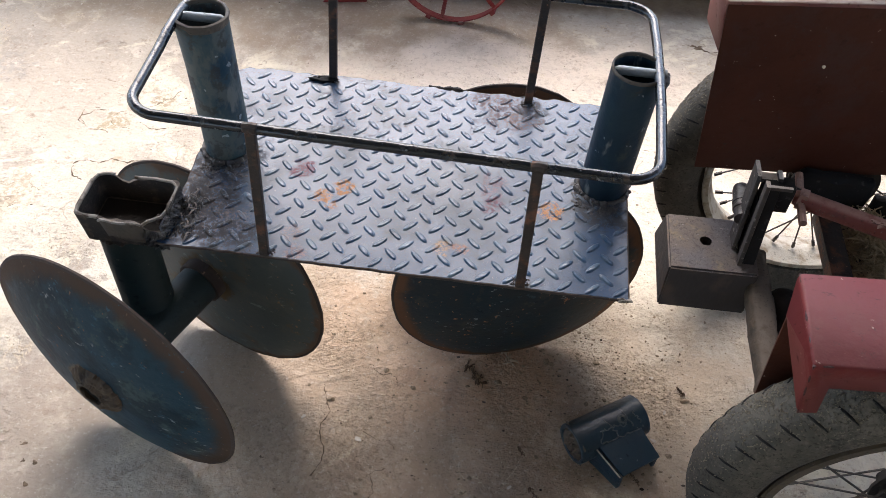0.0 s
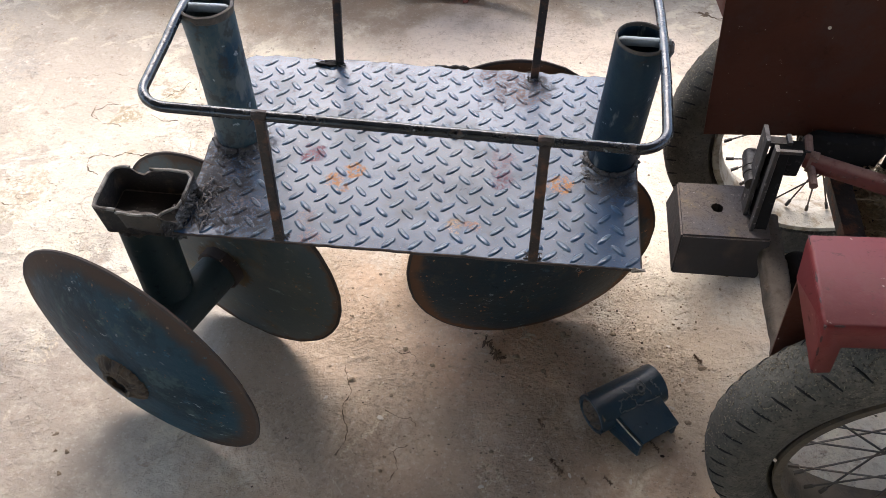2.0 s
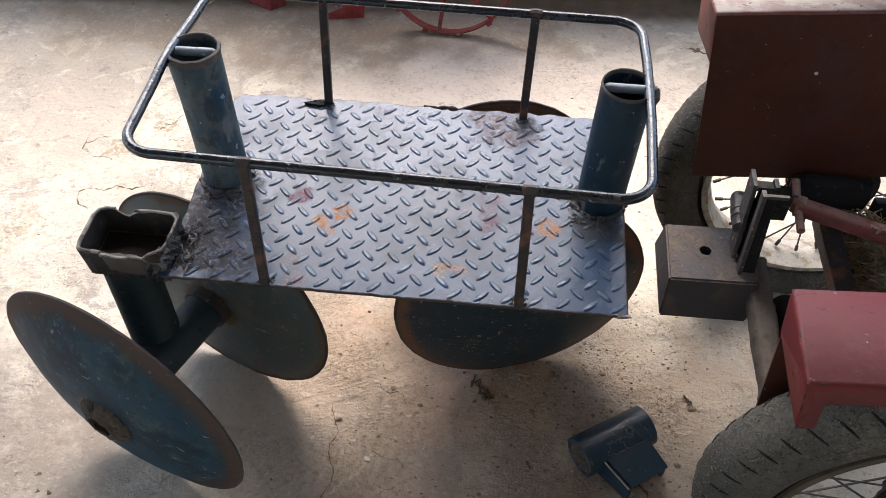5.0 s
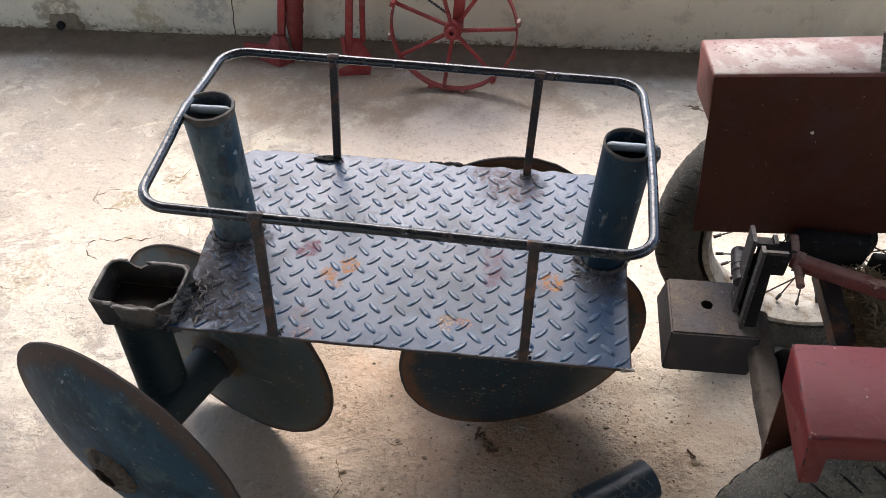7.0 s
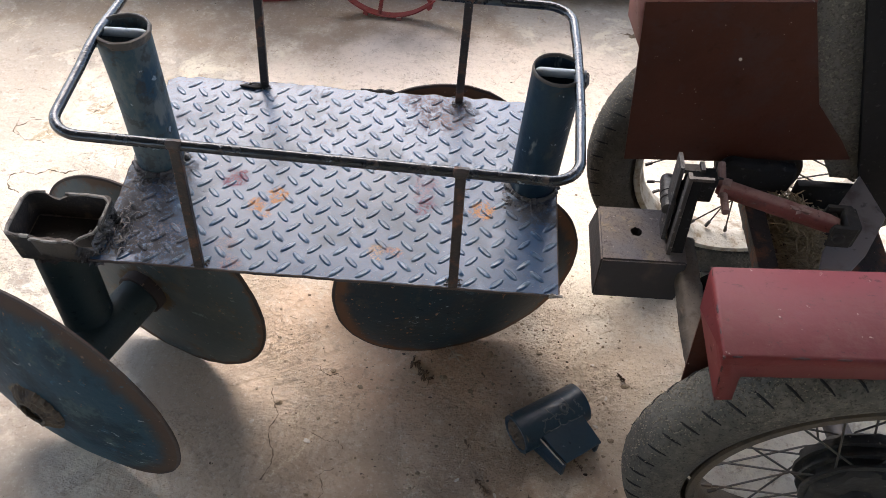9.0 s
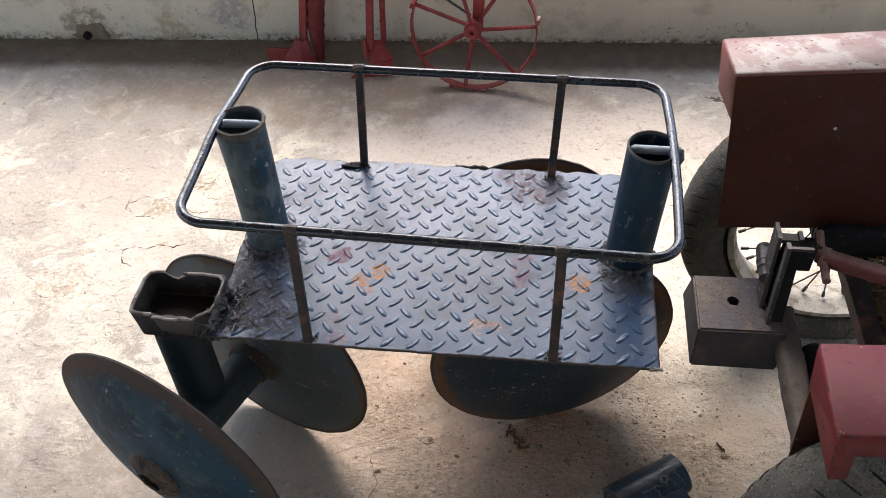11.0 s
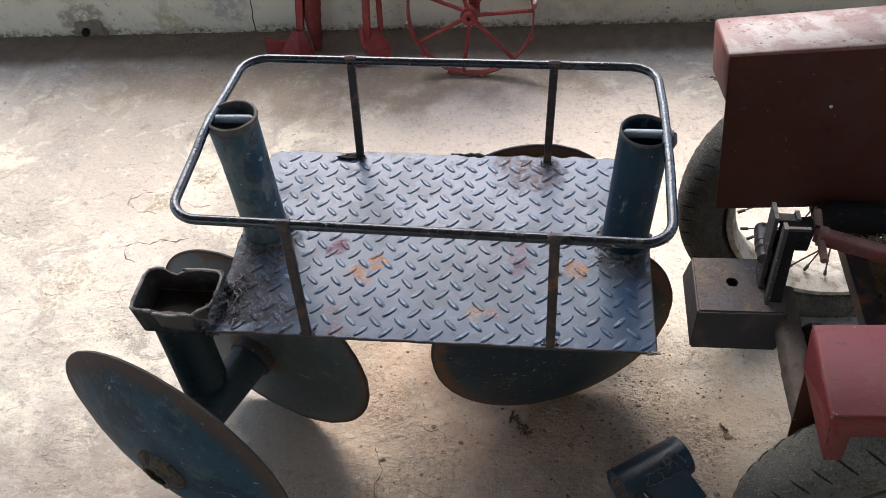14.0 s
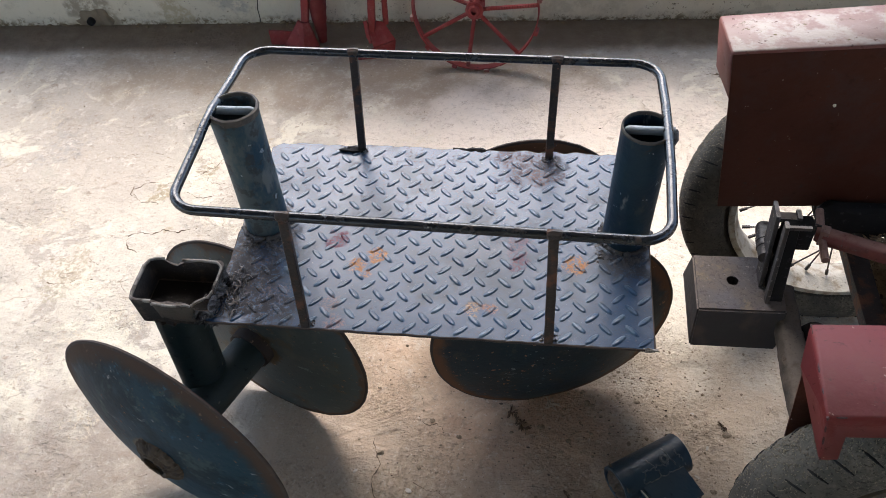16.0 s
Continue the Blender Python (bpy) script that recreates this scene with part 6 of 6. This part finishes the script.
part("frame_bar", box(B(), (-0.40, 1.82, 0.62), (0.50, 1.91, 0.68), 0.004), SEEDRED, seeder)

# ---- litter on the floor ----


def dry_leaf(x, y, seed, material, label, size=0.03, name="dry_leaf"):
    """A small curled clump of leaf shreds."""
    rnd = random.Random(seed)
    along = Vector((0.64, -0.77, 0)) * size
    mid = Vector((x, y, 0.003))
    bm = B()
    for i in range(34):
        a = rnd.gauss(-0.88, 0.9)
        f0 = rnd.uniform(-1, 1)
        px, py = (mid + along * f0).xy
        l = rnd.uniform(0.25, 0.75) * size * (0.5 + 0.5 * abs(f0))
        bend, lift = rnd.uniform(-0.9, 0.9), rnd.uniform(0.002, 0.011)
        wide = size * rnd.uniform(0.03, 0.11)
        pts = [Vector((px, py, 0.0022)) + Vector((math.cos(a + bend * f), math.sin(a + bend * f), 0)) * l * f + Vector((0, 0, lift * math.sin(f * 3.14))) for f in (0, 0.25, 0.5, 0.75, 1)]
        tube(bm, pts, [wide * 0.3, wide, wide * 0.8, wide * 0.9, wide * 0.25], 4)
    return tagged(part(name, bm, material), label, "leaf")


dry_leaf(0.641, 0.175, 5, LEAF, "clump of dry brown leaf shreds on the concrete", 0.036)
dry_leaf(0.712, 0.252, 8, HUSK, "pale dry husk shred lying beside a disc", 0.036, "dry_husk")
for k, (x, y, size) in enumerate(((0.776, -0.024, 0.013), (0.815, -0.131, 0.020), (1.171, 0.204, 0.014), (0.808, 0.177, 0.008), (0.883, -0.161, 0.010), (0.938, -0.155, 0.012), (1.050, -0.056, 0.016))):
    tagged(dry_leaf(x, y, 20 + k, LEAF, "small scrap of dry dark leaf on the concrete", size, "leaf_scrap"), group="leaf scraps on the floor")


def chip(x, y, turn, size):
    """A flat pale chip with a broken outline."""
    rnd = random.Random(int(x * 1000))
    ring = []
    for i in range(9):
        a = 2 * math.pi * i / 9
        r = size * rnd.uniform(0.7, 1.15)
        u, v = r * math.cos(a) * 1.5, r * math.sin(a) * 0.8
        ring.append((x + u * math.cos(turn) - v * math.sin(turn), y + u * math.sin(turn) + v * math.cos(turn), 0.0002))
    bm = sheet(B(), ring, (0, 0, size * 0.45))
    for v in bm.verts:
        v.co.z += 0.25 * size * max(0.0, noise.noise(v.co * 220))
    tagged(part("pale_chip", bm, PALE), "small pale chip of plaster on the concrete", "chip", "plaster chips on the floor")


for k, (x, y, size) in enumerate(((1.099, 0.236, 0.0042), (1.130, 0.137, 0.0048), (1.100, 0.054, 0.0050), (0.757, -0.121, 0.0048), (0.850, -0.151, 0.0050), (0.645, -0.202, 0.0056), (0.993, -0.151, 0.0050), (0.379, -0.051, 0.0062), (0.233, -0.010, 0.0050))):
    chip(x, y, k * 1.3, size)

rnd = random.Random(3)
bm = B()
for x, y, n, s in ((0.815, 0.060, 3, 0.006), (0.779, -0.019, 4, 0.006), (0.818, -0.127, 9, 0.008), (0.762, -0.116, 2, 0.004), (0.817, 0.182, 3, 0.005), (0.831, 0.097, 2, 0.004), (0.911, -0.085, 2, 0.005), (0.848, -0.143, 3, 0.005),
                   (1.071, -0.056, 5, 0.005), (1.022, 0.301, 2, 0.005), (0.692, 0.034, 1, 0.004), (0.612, 0.107, 1, 0.004), (0.898, 0.107, 8, 0.0035), (-0.412, -0.179, 4, 0.006), (-0.400, -0.224, 2, 0.005), (-0.367, -0.226, 3, 0.005), (-0.498, -0.171, 2, 0.005), (-0.148, -0.22, 2, 0.005), (-0.763, 0.887, 5, 0.005), (-0.592, 0.797, 5, 0.005), (-0.828, 0.896, 2, 0.004), (-0.645, 0.63, 2, 0.005), (-0.798, 0.782, 2, 0.004), (-0.655, 0.96, 12, 0.006), (-1.194, 1.715, 4, 0.007), (-1.158, 1.435, 4, 0.005)):
    for k in range(n):
        px, py, r = x + rnd.gauss(0, s * 1.6 * (n > 1)), y + rnd.gauss(0, s * 1.2 * (n > 1)), s * rnd.uniform(0.4, 0.9)
        lump(bm, (px, py, r * 0.25), (r * rnd.uniform(0.8, 1.7), r * 0.8, r * 0.45), k + x * 30, 0.6, 2)
for k in range(40):
    px, py, r = rnd.gauss(0.98, 0.13), rnd.gauss(0.20, 0.14), 0.0012 + 0.0012 * rnd.expovariate(1.0)
    lump(bm, (px, py, r * 0.25), (r * rnd.uniform(0.9, 1.8), r * 0.8, r * 0.5), k * 1.9, 0.6, 1)
tagged(part("dark_crumbs", bm, CRUMB), "dark crumbs of soil and leaf on the floor", "crumbs", kind="stuff")
bm = B()
for i in range(950):
    x, y = (rnd.gauss(0.93, 0.22), rnd.gauss(0.20, 0.22)) if i % 4 else (rnd.uniform(0.2, 1.2), rnd.uniform(-0.25, 0.9))
    s = 0.0013 + 0.0014 * rnd.expovariate(1.2)
    lump(bm, (x, y, s * 0.2), (s * rnd.uniform(0.8, 1.7), s, s * 0.55), i * 0.73, 0.6, 1)
tagged(part("sand_crumbs", bm, SAND), "tan crumbs of sand and cement on the floor", "crumbs", kind="stuff")
bm = B()
for i in range(800):
    x, y = rnd.uniform(-1.6, 1.7), rnd.uniform(-0.75, 1.95)
    if rnd.random() < 0.6:
        x, y = rnd.gauss(0.95, 0.3), rnd.gauss(0.15, 0.3)
    s = 0.0007 + 0.0008 * rnd.expovariate(1.3)
    lump(bm, (x, y, s * 0.3), (s * rnd.uniform(0.8, 1.8), s * rnd.uniform(0.6, 1.0), s * 0.55), i * 0.37, 0.6, 1)
tagged(part("grit", bm, GRIT), "scattered dark grit and crumbs on the floor", "grit", kind="stuff")
bm = B()
for i in range(90):
    x, y = rnd.uniform(-1.4, 1.6), rnd.uniform(-0.7, 1.9)
    s = rnd.uniform(0.0016, 0.0036)
    box(bm, (x - s, y - s * 0.6, 0), (x + s, y + s * 0.6, s * 0.5), 0, 1, Matrix.Translation((x, y, 0)) @ Matrix.Rotation(rnd.uniform(0, 3), 4, "Z") @ Matrix.Translation((-x, -y, 0)))
tagged(part("white_flakes", bm, PALE), "scattered pale flakes on the floor", "flakes", kind="stuff")
